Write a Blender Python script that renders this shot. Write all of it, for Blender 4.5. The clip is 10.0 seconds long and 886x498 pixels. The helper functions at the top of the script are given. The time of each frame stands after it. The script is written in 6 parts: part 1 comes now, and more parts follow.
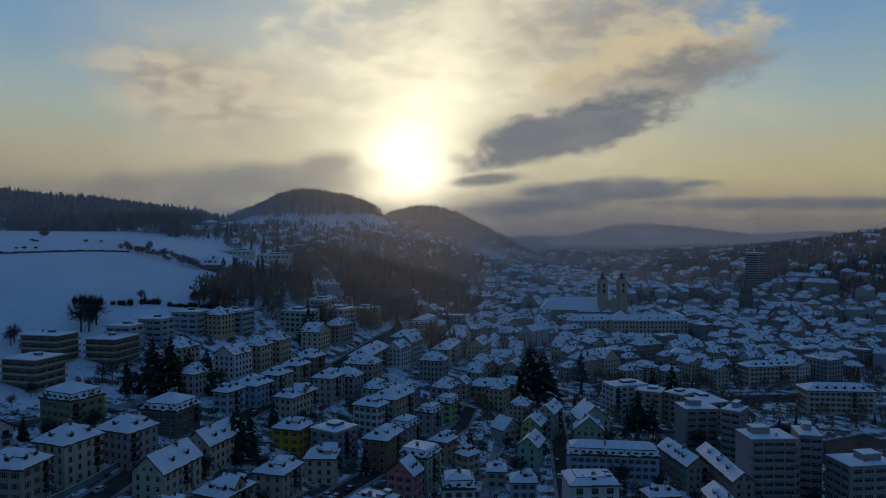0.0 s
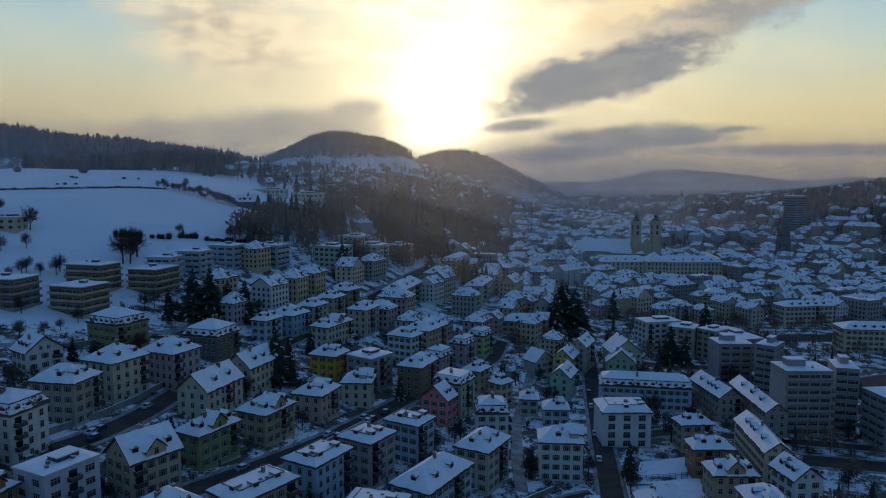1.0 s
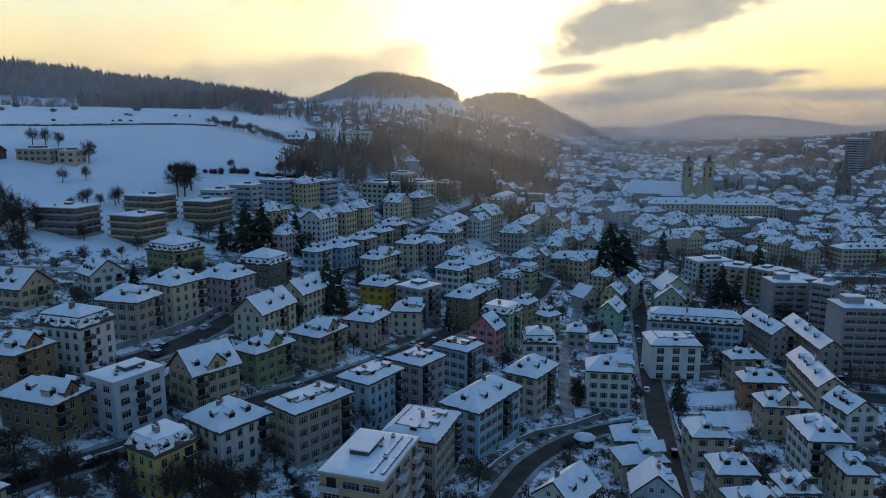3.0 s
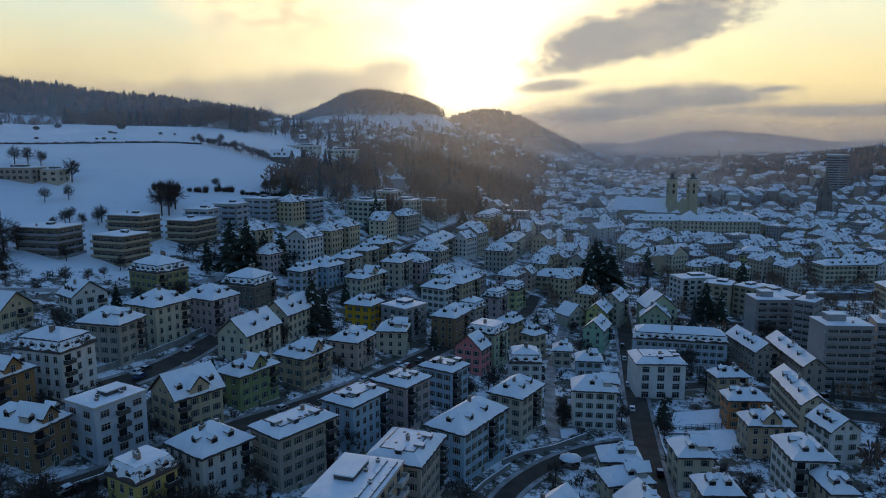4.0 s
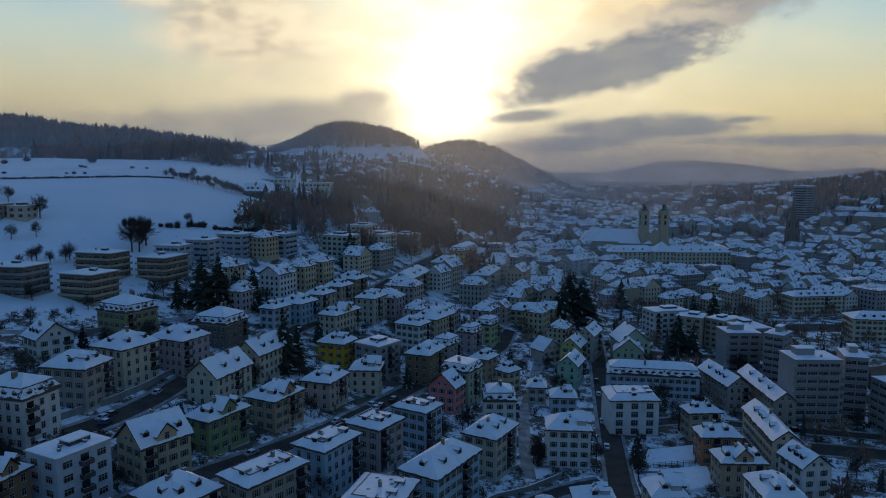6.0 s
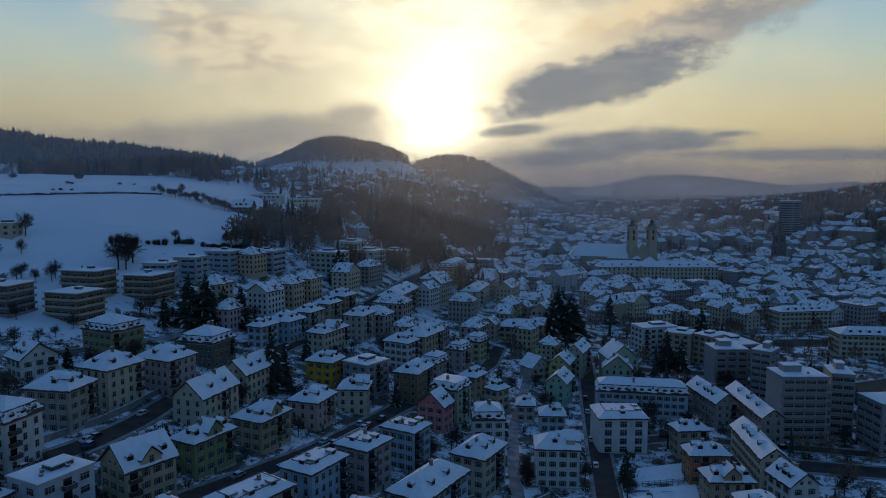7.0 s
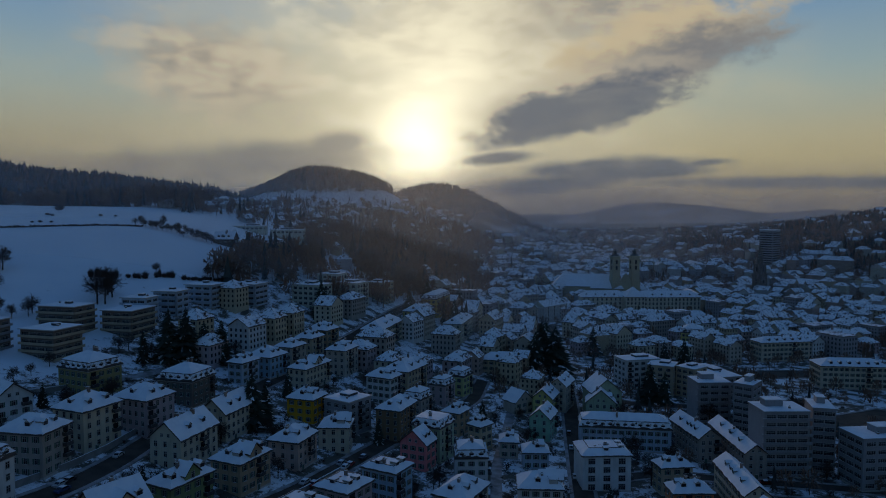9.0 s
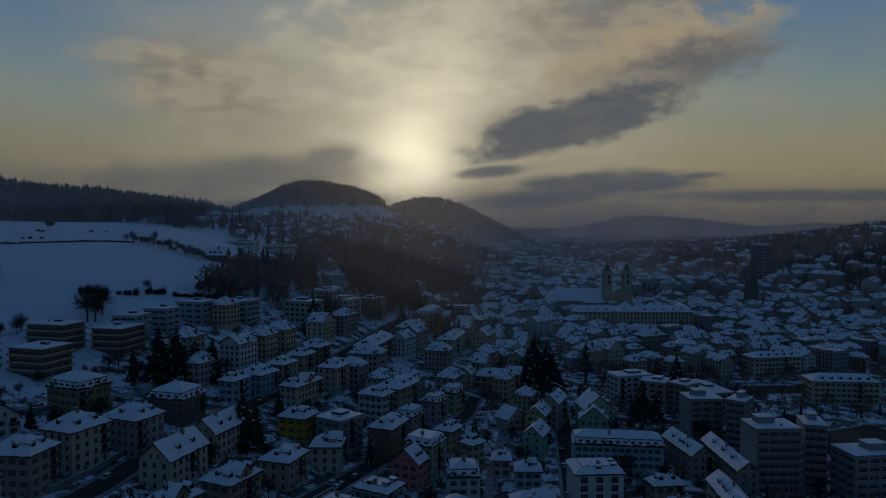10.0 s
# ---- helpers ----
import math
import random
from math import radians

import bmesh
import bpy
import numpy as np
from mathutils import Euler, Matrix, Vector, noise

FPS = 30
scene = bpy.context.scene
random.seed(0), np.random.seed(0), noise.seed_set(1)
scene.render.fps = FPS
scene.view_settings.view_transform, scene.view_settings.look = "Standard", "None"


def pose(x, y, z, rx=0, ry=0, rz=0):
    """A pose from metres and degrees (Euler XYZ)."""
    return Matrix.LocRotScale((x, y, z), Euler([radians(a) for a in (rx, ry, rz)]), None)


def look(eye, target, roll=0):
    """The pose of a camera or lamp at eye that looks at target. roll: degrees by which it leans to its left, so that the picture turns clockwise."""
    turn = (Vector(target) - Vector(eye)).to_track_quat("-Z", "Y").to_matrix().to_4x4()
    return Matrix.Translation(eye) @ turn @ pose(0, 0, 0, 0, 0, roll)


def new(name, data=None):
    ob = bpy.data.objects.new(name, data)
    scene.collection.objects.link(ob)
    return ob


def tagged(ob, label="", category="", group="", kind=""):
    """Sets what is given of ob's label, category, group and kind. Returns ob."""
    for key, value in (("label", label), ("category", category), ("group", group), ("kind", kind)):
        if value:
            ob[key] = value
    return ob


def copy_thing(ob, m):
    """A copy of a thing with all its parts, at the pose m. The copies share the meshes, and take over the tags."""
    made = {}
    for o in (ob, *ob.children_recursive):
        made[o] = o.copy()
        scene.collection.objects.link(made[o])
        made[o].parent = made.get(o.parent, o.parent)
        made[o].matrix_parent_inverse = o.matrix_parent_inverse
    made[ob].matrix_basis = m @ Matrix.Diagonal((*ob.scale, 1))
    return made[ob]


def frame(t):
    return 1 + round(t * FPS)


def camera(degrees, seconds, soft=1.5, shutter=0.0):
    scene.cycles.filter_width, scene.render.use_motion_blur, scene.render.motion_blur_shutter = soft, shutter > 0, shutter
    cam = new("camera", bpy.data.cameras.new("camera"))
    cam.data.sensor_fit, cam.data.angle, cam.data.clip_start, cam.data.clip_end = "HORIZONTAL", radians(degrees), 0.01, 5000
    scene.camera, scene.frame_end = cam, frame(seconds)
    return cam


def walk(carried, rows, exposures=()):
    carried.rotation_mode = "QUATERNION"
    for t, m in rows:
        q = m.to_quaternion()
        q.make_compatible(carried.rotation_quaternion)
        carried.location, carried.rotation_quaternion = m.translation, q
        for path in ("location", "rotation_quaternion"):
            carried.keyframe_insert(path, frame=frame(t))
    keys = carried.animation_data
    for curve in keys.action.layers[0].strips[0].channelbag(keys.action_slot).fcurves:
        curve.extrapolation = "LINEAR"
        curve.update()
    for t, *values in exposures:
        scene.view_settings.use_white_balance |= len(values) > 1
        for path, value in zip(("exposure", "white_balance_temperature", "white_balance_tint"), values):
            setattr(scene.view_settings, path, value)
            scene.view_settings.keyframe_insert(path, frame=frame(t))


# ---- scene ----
cam = camera(64.83, 10.0, soft=1.0)
PATH = [
    (0.0, 3.89, 0.58, 103.10, 88.45, 0.10, -6.70),
    (0.5, 2.81, 0.77, 99.70, 86.29, 0.04, -5.56),
    (1.0, 2.22, 0.65, 96.58, 84.10, -0.00, -4.22),
    (1.5, 1.12, 0.45, 93.29, 81.74, -0.04, -2.35),
    (2.0, 0.00, 0.02, 90.30, 79.25, -0.08, -0.15),
    (2.1, -0.10, -0.04, 89.69, 78.85, -0.08, 0.22),
    (2.2, -0.15, -0.06, 89.53, 78.73, -0.08, 0.33),
    (2.3, -0.10, -0.04, 89.69, 78.85, -0.08, 0.22),
    (2.4, -0.05, -0.02, 89.84, 78.98, -0.08, 0.11),
    (2.5, 0.00, 0.00, 90.00, 79.10, -0.08, 0.00),
    (4.0, 0.77, 0.29, 92.33, 80.98, -0.06, -1.67),
    (4.5, 1.03, 0.37, 93.10, 81.59, -0.04, -2.21),
    (5.0, 1.36, 0.44, 93.88, 82.19, -0.02, -2.70),
    (5.5, 1.57, 0.48, 94.70, 82.78, -0.01, -3.19),
    (7.0, 2.29, 0.71, 97.13, 84.48, 0.01, -4.51),
    (7.5, 2.48, 0.68, 97.90, 85.06, 0.02, -4.90),
    (8.0, 2.66, 0.55, 98.70, 85.63, 0.03, -5.22),
    (8.5, 2.94, 0.77, 99.44, 86.19, 0.01, -5.48),
    (9.0, 3.20, 0.80, 100.36, 86.71, 0.02, -5.77),
    (9.5, 3.40, 0.89, 101.15, 87.26, 0.05, -6.06),
    (10.0, 3.62, 0.73, 102.05, 87.80, 0.08, -6.35),
]
walk(cam, [(t, pose(x, y, z, rx, ry, rz)) for t, x, y, z, rx, ry, rz in PATH],
     exposures=[(0.0, -1.12, 5900, 10), (1.0, -0.46, 6350, 10), (1.5, -0.20, 6800, 10), (2.0, 0.26, 7450, 9), (2.5, 0.31, 7450, 9), (4.5, -0.10, 6800, 10),
                (5.5, -0.32, 6450, 10), (7.5, -0.82, 6060, 10), (9.0, -1.27, 5930, 10), (9.5, -1.50, 5925, 10), (10.0, -1.98, 5920, 10)])


# ---------------------------------------------------------------- node helpers
def tree_of(owner):
    owner.use_nodes = True
    owner.node_tree.nodes.clear()
    return owner.node_tree


def add(tree, kind, **settings):
    node = tree.nodes.new(kind)
    for key, value in settings.items():
        if key == "operation":
            node.operation = value
        elif key == "blend_type":
            node.blend_type = value
        elif key == "data_type":
            node.data_type = value
    return node


def plug(tree, socket, value):
    if isinstance(value, bpy.types.NodeSocket):
        tree.links.new(value, socket)
    elif value is not None:
        socket.default_value = value


def sums(tree, op, a, b=None, c=None):
    node = add(tree, "ShaderNodeMath", operation=op)
    for i, v in enumerate((a, b, c)):
        plug(tree, node.inputs[i], v)
    return node.outputs[0]


def blend(tree, f, a, b, how="MIX"):
    node = add(tree, "ShaderNodeMix", data_type="RGBA", blend_type=how)
    plug(tree, node.inputs[0], f)
    plug(tree, node.inputs[6], a if isinstance(a, bpy.types.NodeSocket) else (*a, 1))
    plug(tree, node.inputs[7], b if isinstance(b, bpy.types.NodeSocket) else (*b, 1))
    return node.outputs[2]


def step(tree, x, lo, hi, a=0.0, b=1.0):
    node = add(tree, "ShaderNodeMapRange")
    node.interpolation_type = "SMOOTHSTEP"
    for i, v in enumerate((x, lo, hi, a, b)):
        plug(tree, node.inputs[i], v)
    return node.outputs[0]


def grain(tree, vector, scale, detail=4.0, rough=0.55):
    node = add(tree, "ShaderNodeTexNoise")
    plug(tree, node.inputs["Vector"], vector)
    node.inputs["Scale"].default_value = scale
    node.inputs["Detail"].default_value = detail
    node.inputs["Roughness"].default_value = rough
    return node.outputs[0]


# ---------------------------------------------------------------- sky and sun
SUN_AZ, SUN_EL = 3.6, 4.2          # degrees right of +y, above the horizon
world = bpy.data.worlds.new("winter_evening_sky")
scene.world = world
wt = tree_of(world)
sky = add(wt, "ShaderNodeTexSky")
sky.sky_type, sky.sun_disc = "NISHITA", False
sky.sun_elevation, sky.sun_rotation = radians(SUN_EL), radians(SUN_AZ)
sky.air_density, sky.dust_density, sky.ozone_density = 1.0, 0.8, 2.5
way = add(wt, "ShaderNodeTexCoord").outputs["Generated"]
split = add(wt, "ShaderNodeSeparateXYZ")
plug(wt, split.inputs[0], way)
az = sums(wt, "MULTIPLY", sums(wt, "ARCTAN2", split.outputs[0], split.outputs[1]), 57.2958)
el = sums(wt, "MULTIPLY", sums(wt, "ARCSINE", split.outputs[2]), 57.2958)
flat = add(wt, "ShaderNodeCombineXYZ")
plug(wt, flat.inputs[0], sums(wt, "MULTIPLY", az, 0.45))
plug(wt, flat.inputs[1], el)
billow = grain(wt, flat.outputs[0], 0.16, 6.0, 0.55)
wisps = grain(wt, flat.outputs[0], 0.45, 5.0, 0.6)
billow_off = sums(wt, "SUBTRACT", billow, 0.5)
wisp_off = sums(wt, "SUBTRACT", wisps, 0.5)
dome_way = add(wt, "ShaderNodeCombineXYZ")
plug(wt, dome_way.inputs[0], sums(wt, "MULTIPLY", az, 0.8))
plug(wt, dome_way.inputs[1], el)
puff_off = sums(wt, "SUBTRACT", grain(wt, dome_way.outputs[0], 0.8, 4.0, 0.55), 0.5)


def patch(a, e, half_long, top, tilt=0.0, soft=0.6, ragged=0.8, bottom=None):
    """A cloud's share at each direction: a long body in azimuth and elevation, top and bottom of unlike thickness, with a billowing rim."""
    c, s = math.cos(radians(tilt)), math.sin(radians(tilt))
    da, de = sums(wt, "SUBTRACT", az, a), sums(wt, "SUBTRACT", el, e)
    along = sums(wt, "ADD", sums(wt, "MULTIPLY", da, c / half_long), sums(wt, "MULTIPLY", de, s / half_long))
    across = sums(wt, "ADD", sums(wt, "MULTIPLY", da, -s), sums(wt, "MULTIPLY", de, c))
    across = sums(wt, "MAXIMUM", sums(wt, "DIVIDE", across, top), sums(wt, "DIVIDE", across, -(bottom or top)))
    r = sums(wt, "SQRT", sums(wt, "ADD", sums(wt, "MULTIPLY", along, along), sums(wt, "MULTIPLY", across, across)))
    rag = sums(wt, "ADD", sums(wt, "MULTIPLY", billow_off, 1.1), sums(wt, "ADD", sums(wt, "MULTIPLY", wisp_off, 1.3), sums(wt, "MULTIPLY", puff_off, 0.7)))
    r = sums(wt, "ADD", r, sums(wt, "MULTIPLY", rag, ragged))
    return step(wt, r, 1.0 + soft, 1.0 - soft)


def round_sun(width, a=SUN_AZ, e=SUN_EL):
    da, de = sums(wt, "SUBTRACT", az, a), sums(wt, "SUBTRACT", el, e)
    q = sums(wt, "ADD", sums(wt, "MULTIPLY", da, da), sums(wt, "MULTIPLY", de, de))
    return sums(wt, "EXPONENT", sums(wt, "DIVIDE", q, -width * width))


SKY = 0.225
air = blend(wt, 1.0, sky.outputs[0], (SKY, SKY, SKY), "MULTIPLY")
high = add(wt, "ShaderNodeCombineXYZ")
for i, top in enumerate((1.88, 2.20, 2.70)):
    plug(wt, high.inputs[i], step(wt, el, 0.0, 75.0, 0.40, top))
air = blend(wt, 1.0, air, high.outputs[0], "MULTIPLY")
off_sun = sums(wt, "ABSOLUTE", sums(wt, "SUBTRACT", az, SUN_AZ))
away = step(wt, off_sun, 13.0, 44.0)
evening = blend(wt, step(wt, el, 3.5, 11.0), (1.14, 0.94, 0.50), blend(wt, step(wt, el, 8.0, 17.0), (0.78, 0.94, 0.82), (0.41, 0.68, 0.96)))
pale = sums(wt, "MULTIPLY", step(wt, el, 34.0, 19.0), step(wt, off_sun, 80.0, 40.0))
col = blend(wt, sums(wt, "MULTIPLY", pale, 0.9), air, evening)
veil = sums(wt, "MULTIPLY", step(wt, el, 30.0, 4.0), sums(wt, "SUBTRACT", 1.0, away))
veil = sums(wt, "MULTIPLY", veil, step(wt, sums(wt, "ADD", billow, round_sun(17.0)), 0.42, 0.95))
col = blend(wt, sums(wt, "MULTIPLY", veil, 0.85), col, (1.30, 1.10, 0.66))
col = blend(wt, sums(wt, "MULTIPLY", step(wt, el, 4.0, 0.3), 0.50), col, (0.60, 0.44, 0.30))
# pale cloud high over the sun, a beige puff to the west of it and tan lumps to the east
mass = patch(9, 14.0, 13, 7.5, 10, 0.6, 1.3)
lumps = sums(wt, "ADD", sums(wt, "MULTIPLY", wisps, 0.6), sums(wt, "MULTIPLY", billow, 0.4))
col = blend(wt, sums(wt, "MULTIPLY", mass, 0.85), col, blend(wt, step(wt, lumps, 0.40, 0.62), (1.75, 1.50, 0.98), (1.05, 0.87, 0.58)))
col = blend(wt, sums(wt, "MULTIPLY", patch(-12.0, 10.6, 6.5, 3.0, -14, 0.6, 1.2), 0.85), col, blend(wt, step(wt, wisps, 0.4, 0.6), (1.30, 1.06, 0.70), (0.80, 0.65, 0.47)))
col = blend(wt, sums(wt, "MULTIPLY", patch(20.5, 16.0, 7.5, 2.6, 6, 0.7, 1.3), 0.75), col, blend(wt, step(wt, lumps, 0.42, 0.6), (1.05, 0.86, 0.58), (0.60, 0.53, 0.44)))
col = blend(wt, sums(wt, "MULTIPLY", patch(-30, 3.0, 16, 1.3, 0), 0.34), col, (0.52, 0.45, 0.40))
glow = sums(wt, "ADD", sums(wt, "MULTIPLY", round_sun(3.6), 3.2), sums(wt, "MULTIPLY", round_sun(14.0), 0.55))
glow = sums(wt, "ADD", glow, sums(wt, "MULTIPLY", round_sun(5.5, 5.5, 9.0), 0.9))
warm = add(wt, "ShaderNodeCombineXYZ")
for i, k in enumerate((1.0, 0.88, 0.58)):
    plug(wt, warm.inputs[i], sums(wt, "MULTIPLY", glow, k))
col = blend(wt, 1.0, col, warm.outputs[0], "ADD")
# the two dark clouds east of the sun with their lit rims, and the bank west of it
rim = patch(22.8, 12.5, 7.4, 2.6, 11, 0.35, 1.1)
col = blend(wt, sums(wt, "MULTIPLY", rim, 0.9), col, (1.36, 1.06, 0.62))
col = blend(wt, sums(wt, "MULTIPLY", patch(24.4, 11.5, 6.0, 1.9, 11, 0.5, 1.2), 0.92), col, (0.40, 0.40, 0.41))
col = blend(wt, sums(wt, "MULTIPLY", patch(16.6, 8.8, 9.2, 2.1, 14, 0.5, 1.0), 0.65), col, (1.28, 1.06, 0.72))
haze_bank = patch(17.0, 0.9, 15.0, 2.0, 0, 0.7, 0.7)
col = blend(wt, sums(wt, "MULTIPLY", haze_bank, 0.42), col, (0.54, 0.46, 0.38))
dark = patch(17.2, 7.6, 8.8, 2.1, 14, 0.34, 1.15, 1.45)
for spot in (patch(20.0, 3.0, 6.8, 1.05, 1, 0.35, 0.7, 0.75), patch(15.5, 2.1, 7.5, 0.7, 6, 0.6, 0.8), patch(26.2, 3.5, 1.7, 0.28, 4, 0.6, 0.8), patch(10.3, 4.1, 2.7, 0.5, 5, 0.5, 0.8),
             patch(33.0, 1.9, 11.0, 0.42, -1, 0.6, 0.7)):
    dark = sums(wt, "MAXIMUM", dark, spot)
col = blend(wt, sums(wt, "MULTIPLY", sums(wt, "MAXIMUM", patch(-9.0, 4.0, 9.5, 1.2, 3, 0.6, 1.0, 1.5), patch(-2.8, 5.2, 2.6, 0.9, 8, 0.6, 0.9)), 0.66), col, (0.42, 0.40, 0.39))
shade = blend(wt, step(wt, lumps, 0.4, 0.6), (0.23, 0.275, 0.345), (0.38, 0.385, 0.40))
col = blend(wt, sums(wt, "MULTIPLY", dark, 0.84), col, shade)
back = add(wt, "ShaderNodeBackground")
plug(wt, back.inputs[0], col)
back.inputs[1].default_value = 1.0
plug(wt, add(wt, "ShaderNodeOutputWorld").inputs[0], back.outputs[0])

sun = new("sun", bpy.data.lights.new("sun", "SUN"))
sun.data.energy, sun.data.angle, sun.data.color = 2.6, radians(14), (1.0, 0.70, 0.42)
sun.matrix_world = look((0, 0, 0), (-math.sin(radians(SUN_AZ)), -math.cos(radians(SUN_AZ)), -math.sin(radians(SUN_EL))))


# ---------------------------------------------------------------- the lie of the land
def ease(a, b, v):
    u = min(1.0, max(0.0, (v - a) / (b - a)))
    return u * u * (3 - 2 * u)


def dome(x, y, cx, cy, sx, sy, p=2.0):
    return math.exp(-((((x - cx) / sx) ** 2 + ((y - cy) / sy) ** 2) ** (p / 2)))


def land(x, y):
    """The ground's height: a flat valley, a slope to the west of it, hills round it."""
    toe = 62 + 0.2 * (min(max(y, -300), 1000) - 200)
    k = 0.195 + 0.165 * ease(280, 520, y)
    d = toe - x
    rise = k * (d if d > 60 else (60 * math.exp((d - 60) / 60)))
    cap = 104 + 0.09 * (min(y, 600) - 600)
    rise = -14 * math.log(math.exp(-rise / 14) + math.exp(-cap / 14))
    z = -2 + rise + 0.012 * max(0.0, y - 600)
    z += 54 * dome(x, y, -54, 1210, 116, 150, 3.4)
    z += 50 * dome(x, y, 150, 1180, 118, 270)
    z += 47 * dome(x, y, -700, 1000, 360, 280)
    z += 100 * dome(x, y, 185, 1950, 150, 320) + 52 * dome(x, y, 330, 2000, 170, 300)
    z -= 13 * math.exp(-((y - 715) / 62) ** 2) * ease(-200, -290, x)
    z += 84 * dome(x, y, 900, 1000, 300, 380) + 70 * dome(x, y, 1500, 1700, 500, 500)
    far = ease(3000, 4300, y)
    if far > 0:
        z += far * (12 + 76 * dome(x, y, 1850, 4500, 310, 1200) + 40 * noise.noise((x / 1100, y / 2500, 3.1)) + 40 * noise.noise((x / 420, y / 900, 7.7)))
    z += 1.2 * noise.noise((x / 40, y / 40, 0.5)) * ease(120, 600, y)
    return z


# ---------------------------------------------------------------- materials
def surface(name, rough=0.8, metal=0.0):
    m = bpy.data.materials.new(name)
    t = tree_of(m)
    b = add(t, "ShaderNodeBsdfPrincipled")
    b.inputs["Roughness"].default_value, b.inputs["Metallic"].default_value = rough, metal
    plug(t, add(t, "ShaderNodeOutputMaterial").inputs[0], b.outputs[0])
    return m, t, b


def bumped(t, b, height, strength, distance):
    node = add(t, "ShaderNodeBump")
    node.inputs["Strength"].default_value, node.inputs["Distance"].default_value = strength, distance
    plug(t, node.inputs["Height"], height)
    plug(t, b.inputs["Normal"], node.outputs[0])


def mottled(name, a, b, scale=1.0, fine=8.0, rough=0.85, bump=0.25, depth=0.05, metal=0.0, vary=0.0, island=0.0):
    """A two-tone material with large stains and fine grain, in metres."""
    m, t, p = surface(name, rough, metal)
    at = add(t, "ShaderNodeTexCoord").outputs["Object"]
    big, small = grain(t, at, scale, 5.0), grain(t, at, fine, 3.0)
    f = sums(t, "ADD", sums(t, "MULTIPLY", step(t, big, 0.3, 0.7), 0.7), sums(t, "MULTIPLY", small, 0.3))
    c = blend(t, f, a, b)
    if vary or island:
        hue = add(t, "ShaderNodeHueSaturation")
        source = add(t, "ShaderNodeObjectInfo").outputs["Random"] if vary else add(t, "ShaderNodeNewGeometry").outputs["Random Per Island"]
        plug(t, hue.inputs["Value"], sums(t, "ADD", 1.0 - (vary + island) / 2, sums(t, "MULTIPLY", source, vary + island)))
        plug(t, hue.inputs["Color"], c)
        c = hue.outputs[0]
    plug(t, p.inputs["Base Color"], c)
    bumped(t, p, small, bump, depth)
    return m


def render_wall(name, colour):
    """Painted plaster: rain streaks, patches and a fine grain."""
    m, t, p = surface(name, 0.9)
    at = add(t, "ShaderNodeTexCoord").outputs["Object"]
    long = add(t, "ShaderNodeMapping")
    long.inputs["Scale"].default_value = (1.3, 1.3, 0.12)
    plug(t, long.inputs[0], at)
    streak, big, small = grain(t, long.outputs[0], 1.0, 5.0), grain(t, at, 0.25, 4.0), grain(t, at, 9.0, 2.0)
    f = sums(t, "ADD", sums(t, "MULTIPLY", step(t, streak, 0.45, 0.75), 0.45), sums(t, "MULTIPLY", step(t, big, 0.4, 0.75), 0.4))
    worn = [0.62 * k for k in colour]
    plug(t, p.inputs["Base Color"], blend(t, f, colour, worn))
    bumped(t, p, small, 0.2, 0.03)
    return m


def city_wall(name):
    """Many painted houses far off: one tone for each."""
    m, t, p = surface(name, 0.9)
    pick = add(t, "ShaderNodeNewGeometry").outputs["Random Per Island"]
    ramp = add(t, "ShaderNodeValToRGB")
    ramp.color_ramp.interpolation = "CONSTANT"
    tones = [(0.50, 0.46, 0.38), (0.36, 0.34, 0.32), (0.58, 0.56, 0.52), (0.30, 0.25, 0.20), (0.46, 0.38, 0.24), (0.40, 0.42, 0.44), (0.44, 0.33, 0.27), (0.50, 0.50, 0.40)]
    while len(ramp.color_ramp.elements) < len(tones):
        ramp.color_ramp.elements.new(0.5)
    for i, tone in enumerate(tones):
        ramp.color_ramp.elements[i].position, ramp.color_ramp.elements[i].color = i / len(tones), (*tone, 1)
    plug(t, ramp.inputs[0], pick)
    at = add(t, "ShaderNodeTexCoord").outputs["Object"]
    plug(t, p.inputs["Base Color"], blend(t, sums(t, "MULTIPLY", grain(t, at, 0.3, 4.0), 0.5), ramp.outputs[0], (0.2, 0.19, 0.18)))
    return m


def snow_cover(name, scale, bare, bare_colour):
    """Snow with a soft relief, worn through in places."""
    m, t, p = surface(name, 0.65)
    at = add(t, "ShaderNodeTexCoord").outputs["Object"]
    big, mid, small = grain(t, at, scale, 5.0), grain(t, at, scale * 6, 5.0, 0.65), grain(t, at, scale * 30, 2.0)
    c = blend(t, step(t, big, 0.35, 0.7), (0.88, 0.90, 0.93), (0.79, 0.82, 0.87))
    if bare < 1:
        c = blend(t, step(t, sums(t, "ADD", sums(t, "MULTIPLY", mid, 0.7), sums(t, "MULTIPLY", big, 0.3)), bare, bare + 0.05), c, bare_colour)
    plug(t, p.inputs["Base Color"], c)
    bumped(t, p, sums(t, "ADD", mid, sums(t, "MULTIPLY", small, 0.3)), 0.45, 1.2 / (scale * 40))
    p.inputs["Subsurface Weight"].default_value = 0.0
    return m


